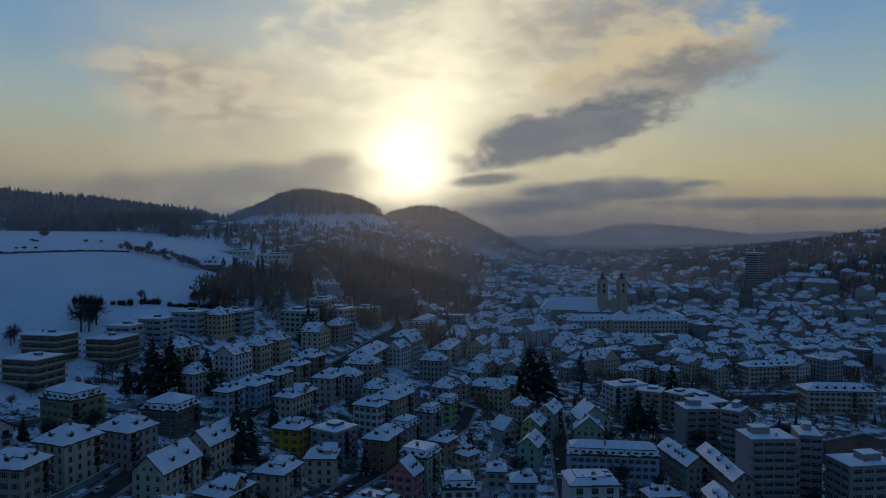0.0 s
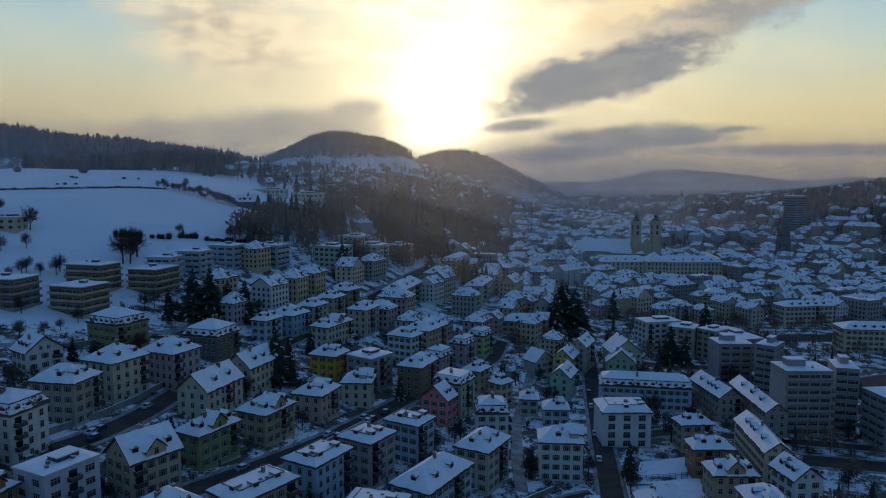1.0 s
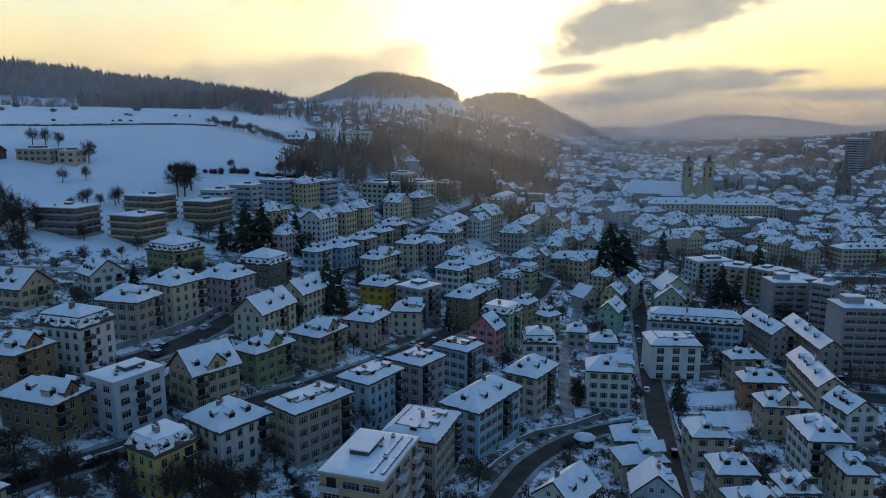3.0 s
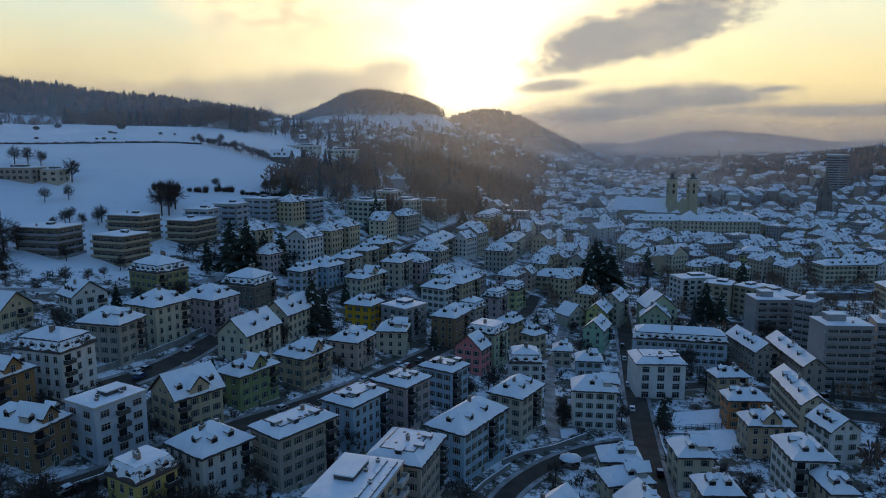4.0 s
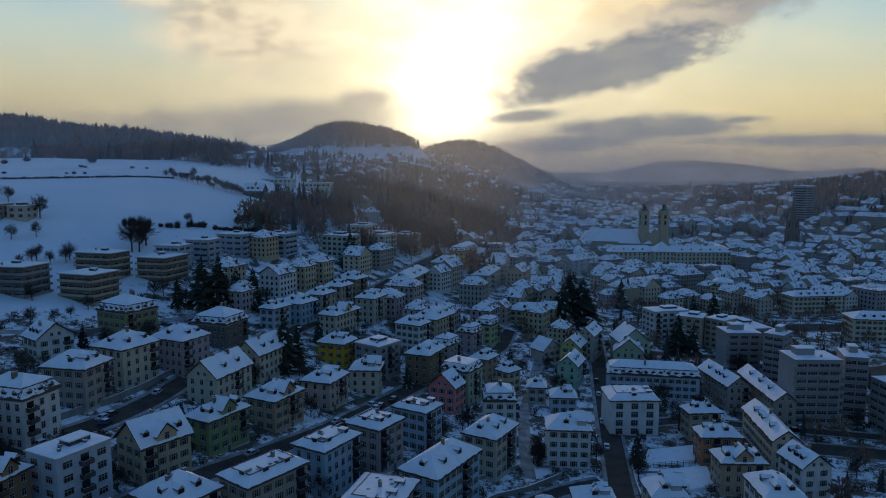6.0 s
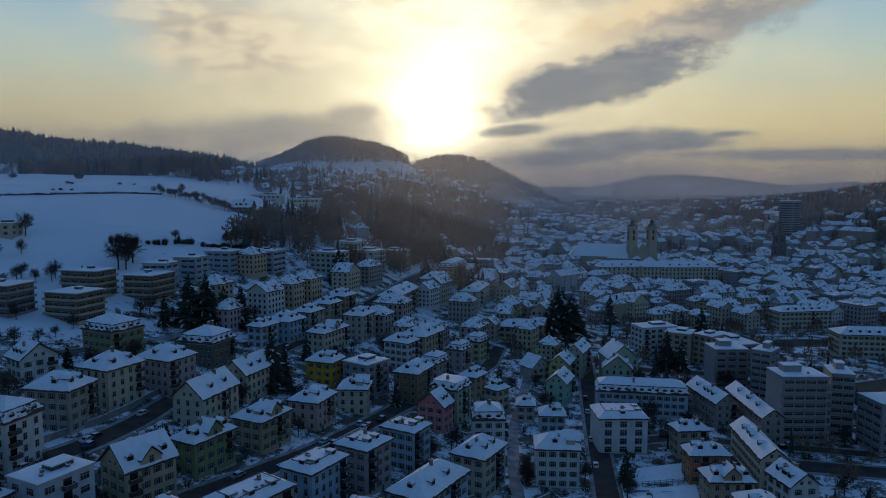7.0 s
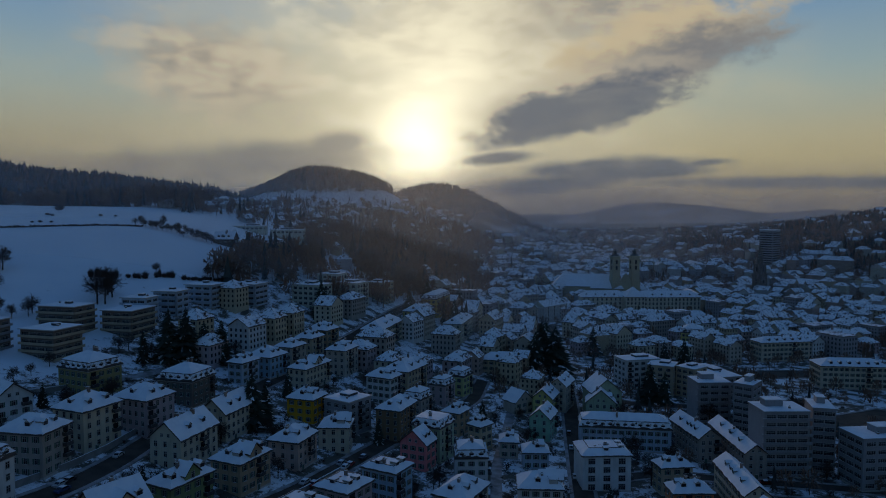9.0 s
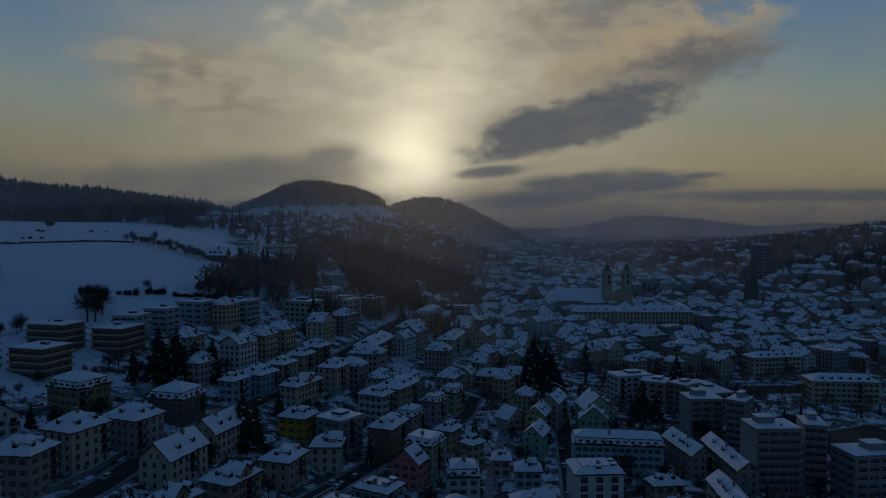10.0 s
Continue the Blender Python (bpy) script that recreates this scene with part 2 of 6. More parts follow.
def ground_cover():
    """Meadow snow; between the houses trodden snow, bare garden soil and dead grass show through."""
    m, t, p = surface("snowy_ground", 0.8)
    at = add(t, "ShaderNodeTexCoord").outputs["Object"]
    big, mid, small = grain(t, at, 0.02, 5.0), grain(t, at, 0.13, 6.0, 0.62), grain(t, at, 1.2, 3.0)
    built = add(t, "ShaderNodeAttribute")
    built.attribute_name = "built"
    town = built.outputs["Fac"]
    white = blend(t, step(t, big, 0.35, 0.7), (0.87, 0.89, 0.92), (0.78, 0.82, 0.87))
    soil = blend(t, small, (0.05, 0.045, 0.035), (0.13, 0.12, 0.09))
    grey = blend(t, small, (0.50, 0.51, 0.53), (0.28, 0.28, 0.28))
    rough = sums(t, "ADD", sums(t, "MULTIPLY", mid, 0.75), sums(t, "MULTIPLY", small, 0.25))
    worn = sums(t, "SUBTRACT", rough, sums(t, "MULTIPLY", sums(t, "SUBTRACT", 1.0, town), 0.20))
    c = blend(t, sums(t, "MULTIPLY", step(t, worn, 0.42, 0.53), 0.75), white, grey)
    c = blend(t, step(t, worn, 0.465, 0.545), c, soil)
    plug(t, p.inputs["Base Color"], c)
    bumped(t, p, sums(t, "ADD", mid, sums(t, "MULTIPLY", small, 0.4)), 0.5, 0.5)
    return m


SNOW = ground_cover()
ROOF_SNOW = snow_cover("roof_snow", 0.35, 0.69, (0.10, 0.07, 0.06))
CITY_SNOW = snow_cover("town_roof_snow", 0.12, 0.52, (0.09, 0.07, 0.06))
TILE = mottled("roof_tiles", (0.10, 0.065, 0.05), (0.05, 0.045, 0.045), 0.6, 6.0, 0.8, 0.5, 0.05, vary=0.4)
ASPHALT = mottled("wet_asphalt", (0.030, 0.024, 0.019), (0.085, 0.068, 0.052), 0.22, 3.0, 0.9, 0.3, 0.03)
SLUSH = mottled("trodden_snow", (0.42, 0.42, 0.43), (0.13, 0.12, 0.11), 0.25, 2.0, 0.7, 0.5, 0.08)
TRIM = mottled("stone_trim", (0.52, 0.50, 0.46), (0.42, 0.40, 0.37), 0.8, 9.0, 0.8, 0.2, 0.02)
STONE_WALL = mottled("garden_wall_stone", (0.20, 0.19, 0.18), (0.30, 0.29, 0.27), 0.5, 6.0, 0.9, 0.4, 0.04)
FRAME = mottled("window_frame", (0.44, 0.43, 0.41), (0.34, 0.33, 0.31), 1.0, 9.0, 0.6, 0.1, 0.01)
SHUTTER = mottled("shutter", (0.10, 0.15, 0.11), (0.07, 0.10, 0.08), 1.0, 9.0, 0.7, 0.2, 0.01, vary=0.5)
GLASS = mottled("window_glass", (0.018, 0.020, 0.024), (0.03, 0.03, 0.035), 0.4, 4.0, 0.12, 0.05, 0.005, vary=0.6)
METAL = mottled("dark_metal", (0.07, 0.07, 0.075), (0.12, 0.12, 0.12), 1.0, 10.0, 0.5, 0.1, 0.01, 0.6)
BRICK = mottled("chimney_plaster", (0.20, 0.13, 0.10), (0.30, 0.26, 0.23), 1.2, 9.0, 0.9, 0.5, 0.03, vary=0.5)
BARK = mottled("bark", (0.075, 0.055, 0.042), (0.045, 0.035, 0.03), 1.0, 8.0, 0.95, 0.6, 0.03, vary=0.3)
TWIG = mottled("bare_twigs", (0.080, 0.058, 0.046), (0.050, 0.038, 0.032), 0.6, 5.0, 0.95, 0.2, 0.02, vary=0.4, island=0.0)
NEEDLE = mottled("needles", (0.022, 0.034, 0.024), (0.040, 0.052, 0.034), 0.8, 6.0, 0.9, 0.5, 0.05, vary=0.4)
WOODS = mottled("forest_needles", (0.032, 0.048, 0.050), (0.062, 0.070, 0.062), 0.02, 0.5, 0.95, 0.5, 0.3, island=0.6)
BARE_WOODS = mottled("leafless_woods", (0.30, 0.18, 0.115), (0.11, 0.072, 0.055), 0.09, 0.5, 0.95, 0.3, 0.2, island=0.25)
CITY_WALL = city_wall("town_plaster")
SANDSTONE = mottled("church_sandstone", (0.48, 0.44, 0.30), (0.36, 0.34, 0.25), 0.08, 2.0, 0.9, 0.4, 0.05)
COPPER = mottled("weathered_copper", (0.06, 0.07, 0.065), (0.10, 0.11, 0.10), 0.3, 3.0, 0.6, 0.2, 0.02)
PAINTS = dict(
    grey=(0.42, 0.38, 0.33), cream=(0.62, 0.56, 0.42), mauve=(0.48, 0.39, 0.39), white=(0.70, 0.70, 0.68), ochre=(0.36, 0.21, 0.10),
    olive=(0.36, 0.33, 0.15), umber=(0.20, 0.16, 0.13), beige=(0.56, 0.47, 0.32), dark=(0.10, 0.072, 0.055), green=(0.27, 0.34, 0.16),
    paleblue=(0.48, 0.57, 0.66), brown=(0.30, 0.20, 0.11), yellow=(0.58, 0.46, 0.15), blue=(0.36, 0.53, 0.66), stone=(0.54, 0.48, 0.39),
    sand=(0.50, 0.42, 0.29), tan=(0.50, 0.37, 0.24), pinkbeige=(0.55, 0.42, 0.35), hotelyellow=(0.66, 0.36, 0.02), concrete=(0.33, 0.33, 0.34),
    lime=(0.52, 0.56, 0.27), red=(0.88, 0.26, 0.26), sage=(0.42, 0.50, 0.35), mint=(0.33, 0.56, 0.42), limeyellow=(0.60, 0.57, 0.22),
    orange=(0.58, 0.22, 0.09), taupe=(0.40, 0.35, 0.30), palegreen=(0.56, 0.58, 0.48))
WORDS = dict(
    grey="grey", cream="cream", mauve="greyish mauve", white="white", ochre="ochre brown", olive="olive yellow", umber="dark brown", beige="beige",
    dark="dark timber", green="green", paleblue="pale blue", brown="brown", yellow="yellow", blue="blue", stone="stone grey", sand="sand coloured",
    tan="tan", pinkbeige="pinkish beige", hotelyellow="golden yellow", concrete="grey concrete", lime="pale lime", red="red", sage="sage green",
    mint="mint green", limeyellow="lime yellow", orange="orange", taupe="taupe", palegreen="pale greenish")
PAINT = {key: render_wall("plaster_" + key, [min(0.8, 0.98 * k) for k in value]) for key, value in PAINTS.items()}


def haze_sheet_cover(name, thin, drifts, aside=0.35, lets=0.10, tint=(0.66, 0.79, 0.94)):
    """Mist and haze put on a sheet: mostly clear, the rest scattering what light falls on it; thinner upwards and in
    drifts.
    """
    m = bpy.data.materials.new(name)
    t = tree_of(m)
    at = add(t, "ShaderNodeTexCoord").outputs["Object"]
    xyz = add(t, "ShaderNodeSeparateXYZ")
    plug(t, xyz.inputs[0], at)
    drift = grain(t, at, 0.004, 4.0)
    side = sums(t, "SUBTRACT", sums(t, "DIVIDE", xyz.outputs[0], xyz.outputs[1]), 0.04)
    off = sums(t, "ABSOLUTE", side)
    # denser towards the sun's bearing, which paints in its hazy veil
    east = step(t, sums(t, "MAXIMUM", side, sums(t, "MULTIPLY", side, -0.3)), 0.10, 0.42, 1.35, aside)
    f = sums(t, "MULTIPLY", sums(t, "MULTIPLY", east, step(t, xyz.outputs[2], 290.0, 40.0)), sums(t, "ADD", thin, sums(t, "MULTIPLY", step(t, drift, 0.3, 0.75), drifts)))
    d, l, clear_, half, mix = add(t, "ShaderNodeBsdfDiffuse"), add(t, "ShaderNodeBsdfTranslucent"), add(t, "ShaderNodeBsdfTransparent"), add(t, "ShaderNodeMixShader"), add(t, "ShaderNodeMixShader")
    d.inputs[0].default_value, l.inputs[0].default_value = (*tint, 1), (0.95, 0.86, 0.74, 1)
    # warm forward glow set by bearing: more translucent near the sun
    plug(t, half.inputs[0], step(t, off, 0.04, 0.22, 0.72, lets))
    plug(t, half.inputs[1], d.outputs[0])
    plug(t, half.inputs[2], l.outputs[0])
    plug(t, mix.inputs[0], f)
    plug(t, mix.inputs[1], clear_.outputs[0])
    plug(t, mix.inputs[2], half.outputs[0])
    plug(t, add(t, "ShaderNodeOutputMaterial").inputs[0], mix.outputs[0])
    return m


# haze painted by distance; the near sheet adds the sun's warm veil
HAZE_SHEET = haze_sheet_cover("thin_haze_sheet", 0.13, 0.10)
NEAR_HAZE_SHEET = haze_sheet_cover("faint_haze_sheet", 0.068, 0.04, 0.20)
FAR_HAZE_SHEET = haze_sheet_cover("far_haze_sheet", 0.13, 0.18, 0.9, 0.2, (0.80, 0.82, 0.86))
DEEP_HAZE_SHEET = haze_sheet_cover("deep_haze_sheet", 0.30, 0.32, 1.2, 0.2, (0.78, 0.82, 0.87))


# ---------------------------------------------------------------- mesh building
class Geo:
    """Vertices and faces of one mesh, with a material slot for each face."""

    def __init__(self):
        self.v, self.f, self.m = [], [], []

    def face(self, points, mat=0):
        n = len(self.v)
        self.v += [tuple(p) for p in points]
        self.f.append(tuple(range(n, n + len(points))))
        self.m.append(mat)

    def box(self, x0, x1, y0, y1, z0, z1, mat=0, turn=None):
        c = [Vector((x, y, z)) for z in (z0, z1) for x, y in ((x0, y0), (x1, y0), (x1, y1), (x0, y1))]
        if turn:
            c = [turn @ p for p in c]
        n = len(self.v)
        self.v += [tuple(p) for p in c]
        for q in ((3, 2, 1, 0), (4, 5, 6, 7), (0, 1, 5, 4), (1, 2, 6, 5), (2, 3, 7, 6), (3, 0, 4, 7)):
            self.f.append(tuple(n + i for i in q))
            self.m.append(mat)

    def ring(self, lower, upper, mat=0):
        """Side faces between two closed rings of points."""
        n, k = len(self.v), len(lower)
        self.v += [tuple(p) for p in lower] + [tuple(p) for p in upper]
        for i in range(k):
            j = (i + 1) % k
            self.f.append((n + i, n + j, n + k + j, n + k + i))
            self.m.append(mat)

    def tube(self, path, radii, sides=5, mat=0):
        n = len(self.v)
        for i, p in enumerate(path):
            p = Vector(p)
            go = (Vector(path[min(i + 1, len(path) - 1)]) - Vector(path[max(i - 1, 0)])).normalized()
            side = go.cross(Vector((0.3, 0.9, 0.2))).normalized()
            over = go.cross(side)
            for j in range(sides):
                a = 2 * math.pi * j / sides
                self.v.append(tuple(p + radii[i] * (math.cos(a) * side + math.sin(a) * over)))
        for i in range(len(path) - 1):
            for j in range(sides):
                k = (j + 1) % sides
                self.f.append((n + i * sides + j, n + i * sides + k, n + (i + 1) * sides + k, n + (i + 1) * sides + j))
                self.m.append(mat)

    def weld(self):
        """Joins points that lie in one place, so that the faces hang together."""
        seen, to = {}, []
        v = []
        for p in self.v:
            k = (round(p[0], 3), round(p[1], 3), round(p[2], 3))
            if k not in seen:
                seen[k] = len(v)
                v.append(p)
            to.append(seen[k])
        keep = [(tuple(to[i] for i in f), m) for f, m in zip(self.f, self.m)]
        keep = [(f, m) for f, m in keep if len(set(f)) == len(f)]
        self.v, self.f, self.m = v, [f for f, _ in keep], [m for _, m in keep]
        return self

    def data(self, name, materials, smooth=False):
        me = bpy.data.meshes.new(name)
        me.from_pydata(self.v, [], self.f)
        for m in materials if isinstance(materials, (list, tuple)) else (materials,):
            me.materials.append(m)
        me.polygons.foreach_set("material_index", self.m)
        if smooth:
            me.polygons.foreach_set("use_smooth", [True] * len(self.f))
        me.update()
        return me


def part(name, data, parent, m=None, label=""):
    """One mesh object under a thing or a part. data: a mesh, or a Geo with its materials as a pair."""
    ob = new(name, data)
    ob.parent = parent
    if m is not None:
        ob.matrix_basis = m
    if label:
        ob["label"] = label
    return ob


def thing(name, m, label, category, group="", kind=""):
    ob = new(name)
    ob.matrix_basis = m
    return tagged(ob, label, category, group, kind)


# ---------------------------------------------------------------- ground
def town_share(x, y):
    """How far the ground at a place is built over, from open meadow (0) to town (1)."""
    d = 62 + 0.2 * (min(max(y, -300), 1000) - 200) - x
    open_field = ease(185, 225, d) * ease(255, 300, y + 0.25 * (x + 150))
    high = ease(40, 80, d) * ease(430, 520, y)
    return max(0.0, 1.0 - max(open_field, 0.55 * high)) * (1 - 0.6 * ease(2200, 3200, y))


def make_ground():
    ys = [-600 + 30 * i for i in range(20)] + [6 * i for i in range(110)] + [660 + 12 * i for i in range(70)] + [1500 + 40 * i for i in range(86)]
    n = 260
    verts, faces = [], []
    for y in ys:
        half = 420 + 0.85 * max(y, 0)
        for i in range(n + 1):
            x = half * (2 * i / n - 1)
            verts.append((x, y, land(x, y)))
    for j in range(len(ys) - 1):
        for i in range(n):
            a = j * (n + 1) + i
            faces.append((a, a + 1, a + n + 2, a + n + 1))
    data = bpy.data.meshes.new("ground")
    data.from_pydata(verts, [], faces)
    data.materials.append(SNOW)
    built = data.attributes.new("built", "FLOAT", "POINT")
    built.data.foreach_set("value", [town_share(x, y) for x, y, _ in verts])
    data.polygons.foreach_set("use_smooth", [True] * len(faces))
    return tagged(new("ground", data), "snow-covered valley floor and hillside meadow", "ground", kind="structure")


make_ground()
ROADS = []


def road(points, width=6.5, label="dark wet asphalt street with slush along its edges", walks=True):
    """A street draped on the land, with kerbs and snowy pavements beside it."""
    pts = [Vector((x, y, 0)) for x, y in points]
    fine = []
    for a, b in zip(pts, pts[1:]):
        k = max(1, int((b - a).length / 3))
        fine += [a.lerp(b, i / k) for i in range(k)]
    fine.append(pts[-1])
    for _ in range(6):
        fine = [fine[0]] + [(fine[i - 1] + 2 * fine[i] + fine[i + 1]) / 4 for i in range(1, len(fine) - 1)] + [fine[-1]]
    ROADS.extend((p.x, p.y, width / 2 + (2.0 if walks else 0)) for p in fine)
    lanes = [("road", -width / 2, width / 2, 0.10, ASPHALT if walks else SLUSH, label)]
    if walks:
        lanes += [("pavement", -width / 2 - 1.3, -width / 2, 0.25, SLUSH, "trodden snow on a narrow pavement"),
                  ("pavement", width / 2, width / 2 + 1.3, 0.25, SLUSH, "trodden snow on a narrow pavement")]
    for name, lo, hi, lift, mat, text in lanes:
        rings = []
        for i, p in enumerate(fine):
            go = (fine[min(i + 1, len(fine) - 1)] - fine[max(i - 1, 0)]).normalized()
            side = Vector((go.y, -go.x, 0))
            mid = land(p.x, p.y)
            a, b = p + side * lo, p + side * hi
            za, zb = max(land(a.x, a.y), mid - 1) + lift, max(land(b.x, b.y), mid - 1) + lift
            rings.append([(a.x, a.y, za - 0.9), (a.x, a.y, za), (b.x, b.y, zb), (b.x, b.y, zb - 0.9)])
        g = Geo()
        for q, r in zip(rings, rings[1:]):
            for i in range(3):
                g.face([q[i], q[i + 1], r[i + 1], r[i]])
        tagged(new(name, g.data(name, mat)), text, name, kind="structure")


road([(50, 118), (57, 150), (65, 186), (78, 242), (92, 300), (107, 361), (126, 450), (150, 560)], 7.0)
road([(-104, 98), (-84, 121), (-66, 146), (-56, 163), (-36, 190), (-20, 213), (-5, 240), (10, 268), (34, 305), (52, 335), (62, 370)], 6.0)
road([(-104, 150), (-92, 174), (-81, 193), (-74, 213), (-68, 244), (-58, 270), (-48, 300), (-36, 330), (-22, 365), (-6, 400), (8, 440), (30, 500)], 6.5)
road([(6, 122), (14, 146), (24, 166), (38, 182), (52, 192), (62, 196)], 4.6)
road([(40, 196), (42, 215), (48, 250), (62, 300), (76, 350)], 4.0, "narrow snowy lane between back gardens", False)
road([(-200, 215), (-160, 240), (-120, 262), (-90, 300), (-72, 340), (-52, 390)], 4.5, "narrow snowy lane along the slope", False)
road([(78, 242), (110, 250), (150, 240), (200, 225)], 6.0, "dark wet side street with slush along its edges")
road([(107, 361), (140, 340), (190, 335), (240, 345)], 7.0, "dark wet side street with slush along its edges")
road([(150, 296), (205, 300), (262, 318)], 20.0, "dark cleared yard between large buildings", True)
road([(196, 398), (250, 402), (300, 398)], 18.0, "dark cleared yard between large buildings", True)
road([(118, 228), (150, 222), (176, 214)], 10.0, "dark cleared parking yard edged with slush", True)


# ---------------------------------------------------------------- house parts, shared between houses
def window_mesh(w, h, sash=1, shutters=False):
    """A window as one piece: a frame with sash bars and a sill standing proud of the wall, and panes set back in it."""
    b, bar = 0.10, 0.035
    xs = [-w / 2 - b, -w / 2]
    for i in range(1, sash + 1):
        x = -w / 2 + w * i / (sash + 1)
        xs += [x - bar, x + bar]
    xs += [w / 2, w / 2 + b]
    zs = [-h / 2 - b, -h / 2, h * 0.18, h * 0.18 + 0.07, h / 2, h / 2 + b]
    deep = lambda i, j: -0.19 if j == 0 else (-0.03 if i % 2 == 1 and j in (1, 3) else -0.09)
    g, nx, nz = Geo(), len(xs) - 1, len(zs) - 1
    for i in range(nx):
        for j in range(nz):
            y, glass = deep(i, j), i % 2 == 1 and j in (1, 3)
            g.face([(xs[i], y, zs[j]), (xs[i + 1], y, zs[j]), (xs[i + 1], y, zs[j + 1]), (xs[i], y, zs[j + 1])], 1 if glass else 0)
            y2 = deep(i + 1, j) if i + 1 < nx else 0.02
            if y2 != y:
                g.face([(xs[i + 1], y, zs[j]), (xs[i + 1], y2, zs[j]), (xs[i + 1], y2, zs[j + 1]), (xs[i + 1], y, zs[j + 1])], 0)
            y2 = deep(i, j + 1) if j + 1 < nz else 0.02
            if y2 != y:
                g.face([(xs[i], y, zs[j + 1]), (xs[i + 1], y, zs[j + 1]), (xs[i + 1], y2, zs[j + 1]), (xs[i], y2, zs[j + 1])], 2 if j == 0 else 0)
            if i == 0:
                g.face([(xs[0], 0.02, zs[j]), (xs[0], y, zs[j]), (xs[0], y, zs[j + 1]), (xs[0], 0.02, zs[j + 1])], 0)
            if j == 0:
                g.face([(xs[i], 0.02, zs[0]), (xs[i + 1], 0.02, zs[0]), (xs[i + 1], y, zs[0]), (xs[i], y, zs[0])], 0)
    g.weld()
    if shutters:
        for s in (-1, 1):
            x0, x1 = sorted((s * (w / 2 + b + 0.02), s * (w / 2 + b + 0.50)))
            g.box(x0, x1, -0.07, 0.02, -h / 2, h / 2, 3)
    return g.data("window", [FRAME, GLASS, ROOF_SNOW, SHUTTER])


WINDOW = {"plain": window_mesh(1.05, 1.65), "shutter": window_mesh(1.0, 1.6, shutters=True), "tall": window_mesh(2.3, 2.0, sash=2), "wide": window_mesh(2.1, 1.5, sash=2), "band": window_mesh(3.4, 1.45, sash=3), "small": window_mesh(0.8, 1.0)}


def dormer_mesh(w=1.5, h=1.5, deep=2.6, gable=True):
    g = Geo()
    g.box(-w / 2, w / 2, 0, deep, -0.6, h, 0)
    g.box(-w / 2 - 0.02, w / 2 + 0.02, -0.05, 0.02, 0.2, h, 2)
    g.face([(-w / 2 + 0.2, -0.07, 0.35), (w / 2 - 0.2, -0.07, 0.35), (w / 2 - 0.2, -0.07, h - 0.15), (-w / 2 + 0.2, -0.07, h - 0.15)], 1)
    o = 0.22
    if gable:
        top = h + 0.75
        g.face([(-w / 2, -0.03, h), (w / 2, -0.03, h), (0, -0.03, top - 0.1)], 0)
        for lift, mat, out in ((0.0, 2, o), (0.14, 3, o - 0.06)):
            y0 = -out
            g.face([(-w / 2 - out, y0, h - 0.1 + lift), (0, y0, top + lift), (0, deep + 0.6, top + lift), (-w / 2 - out, deep, h - 0.1 + lift)], mat)
            g.face([(0, y0, top + lift), (w / 2 + out, y0, h - 0.1 + lift), (w / 2 + out, deep, h - 0.1 + lift), (0, deep + 0.6, top + lift)], mat)
        g.face([(-w / 2 - 0.16, -0.17, h - 0.1), (0, -0.17, top), (0, -0.17, top + 0.14), (-w / 2 - 0.16, -0.17, h + 0.04)], 3)
        g.face([(0, -0.17, top), (w / 2 + 0.16, -0.17, h - 0.1), (w / 2 + 0.16, -0.17, h + 0.04), (0, -0.17, top + 0.14)], 3)
    else:
        g.box(-w / 2 - o, w / 2 + o, -o, deep, h, h + 0.12, 2)
        g.box(-w / 2 - o + 0.05, w / 2 + o - 0.05, -o + 0.05, deep, h + 0.12, h + 0.32, 3)
    return g.data("dormer", [TRIM, GLASS, TILE, ROOF_SNOW])


DORMER = {"gable": dormer_mesh(), "box": dormer_mesh(1.5, 1.4, 2.2, False)}


def chimney_mesh(w=0.75, h=2.0):
    g = Geo()
    g.box(-w / 2, w / 2, -0.35, 0.35, -1.4, h, 0)
    g.box(-w / 2 - 0.1, w / 2 + 0.1, -0.45, 0.45, h, h + 0.14, 1)
    g.box(-w / 2 + 0.12, w / 2 - 0.12, -0.2, 0.2, h + 0.14, h + 0.45, 2)
    g.box(-w / 2 - 0.07, -w / 2 + 0.2, -0.4, 0.4, h + 0.14, h + 0.26, 3)
    return g.data("chimney", [BRICK, TRIM, METAL, ROOF_SNOW])


CHIMNEY = [chimney_mesh(), chimney_mesh(1.3, 1.6), chimney_mesh(0.6, 1.3)]


def trough(w, deep, rim, floor=0.0):
    """The shell of a balcony as one piece: floor, three sides and their tops."""
    g, t = Geo(), 0.09
    o = [(-w / 2, 0.05), (-w / 2, -deep), (w / 2, -deep), (w / 2, 0.05)]
    i = [(-w / 2 + t, 0.05), (-w / 2 + t, -deep + t), (w / 2 - t, -deep + t), (w / 2 - t, 0.05)]
    for k in range(3):
        (ax, ay), (bx, by), (cx, cy), (ex, ey) = o[k], o[k + 1], i[k], i[k + 1]
        g.face([(ax, ay, -0.18), (bx, by, -0.18), (bx, by, rim), (ax, ay, rim)], 0)
        g.face([(ax, ay, rim), (bx, by, rim), (ex, ey, rim), (cx, cy, rim)], 1)
        g.face([(cx, cy, rim), (ex, ey, rim), (ex, ey, floor), (cx, cy, floor)], 0)
    g.face([(x, y, floor) for x, y in i], 1)
    g.face([(x, y, -0.18) for x, y in reversed(o)], 0)
    return g.weld()


BALCONY = trough(2.8, 1.4, 1.0).data("balcony", [METAL, ROOF_SNOW])
LOGGIA = trough(4.6, 1.6, 1.0).data("balcony", [TRIM, ROOF_SNOW])
g = Geo()
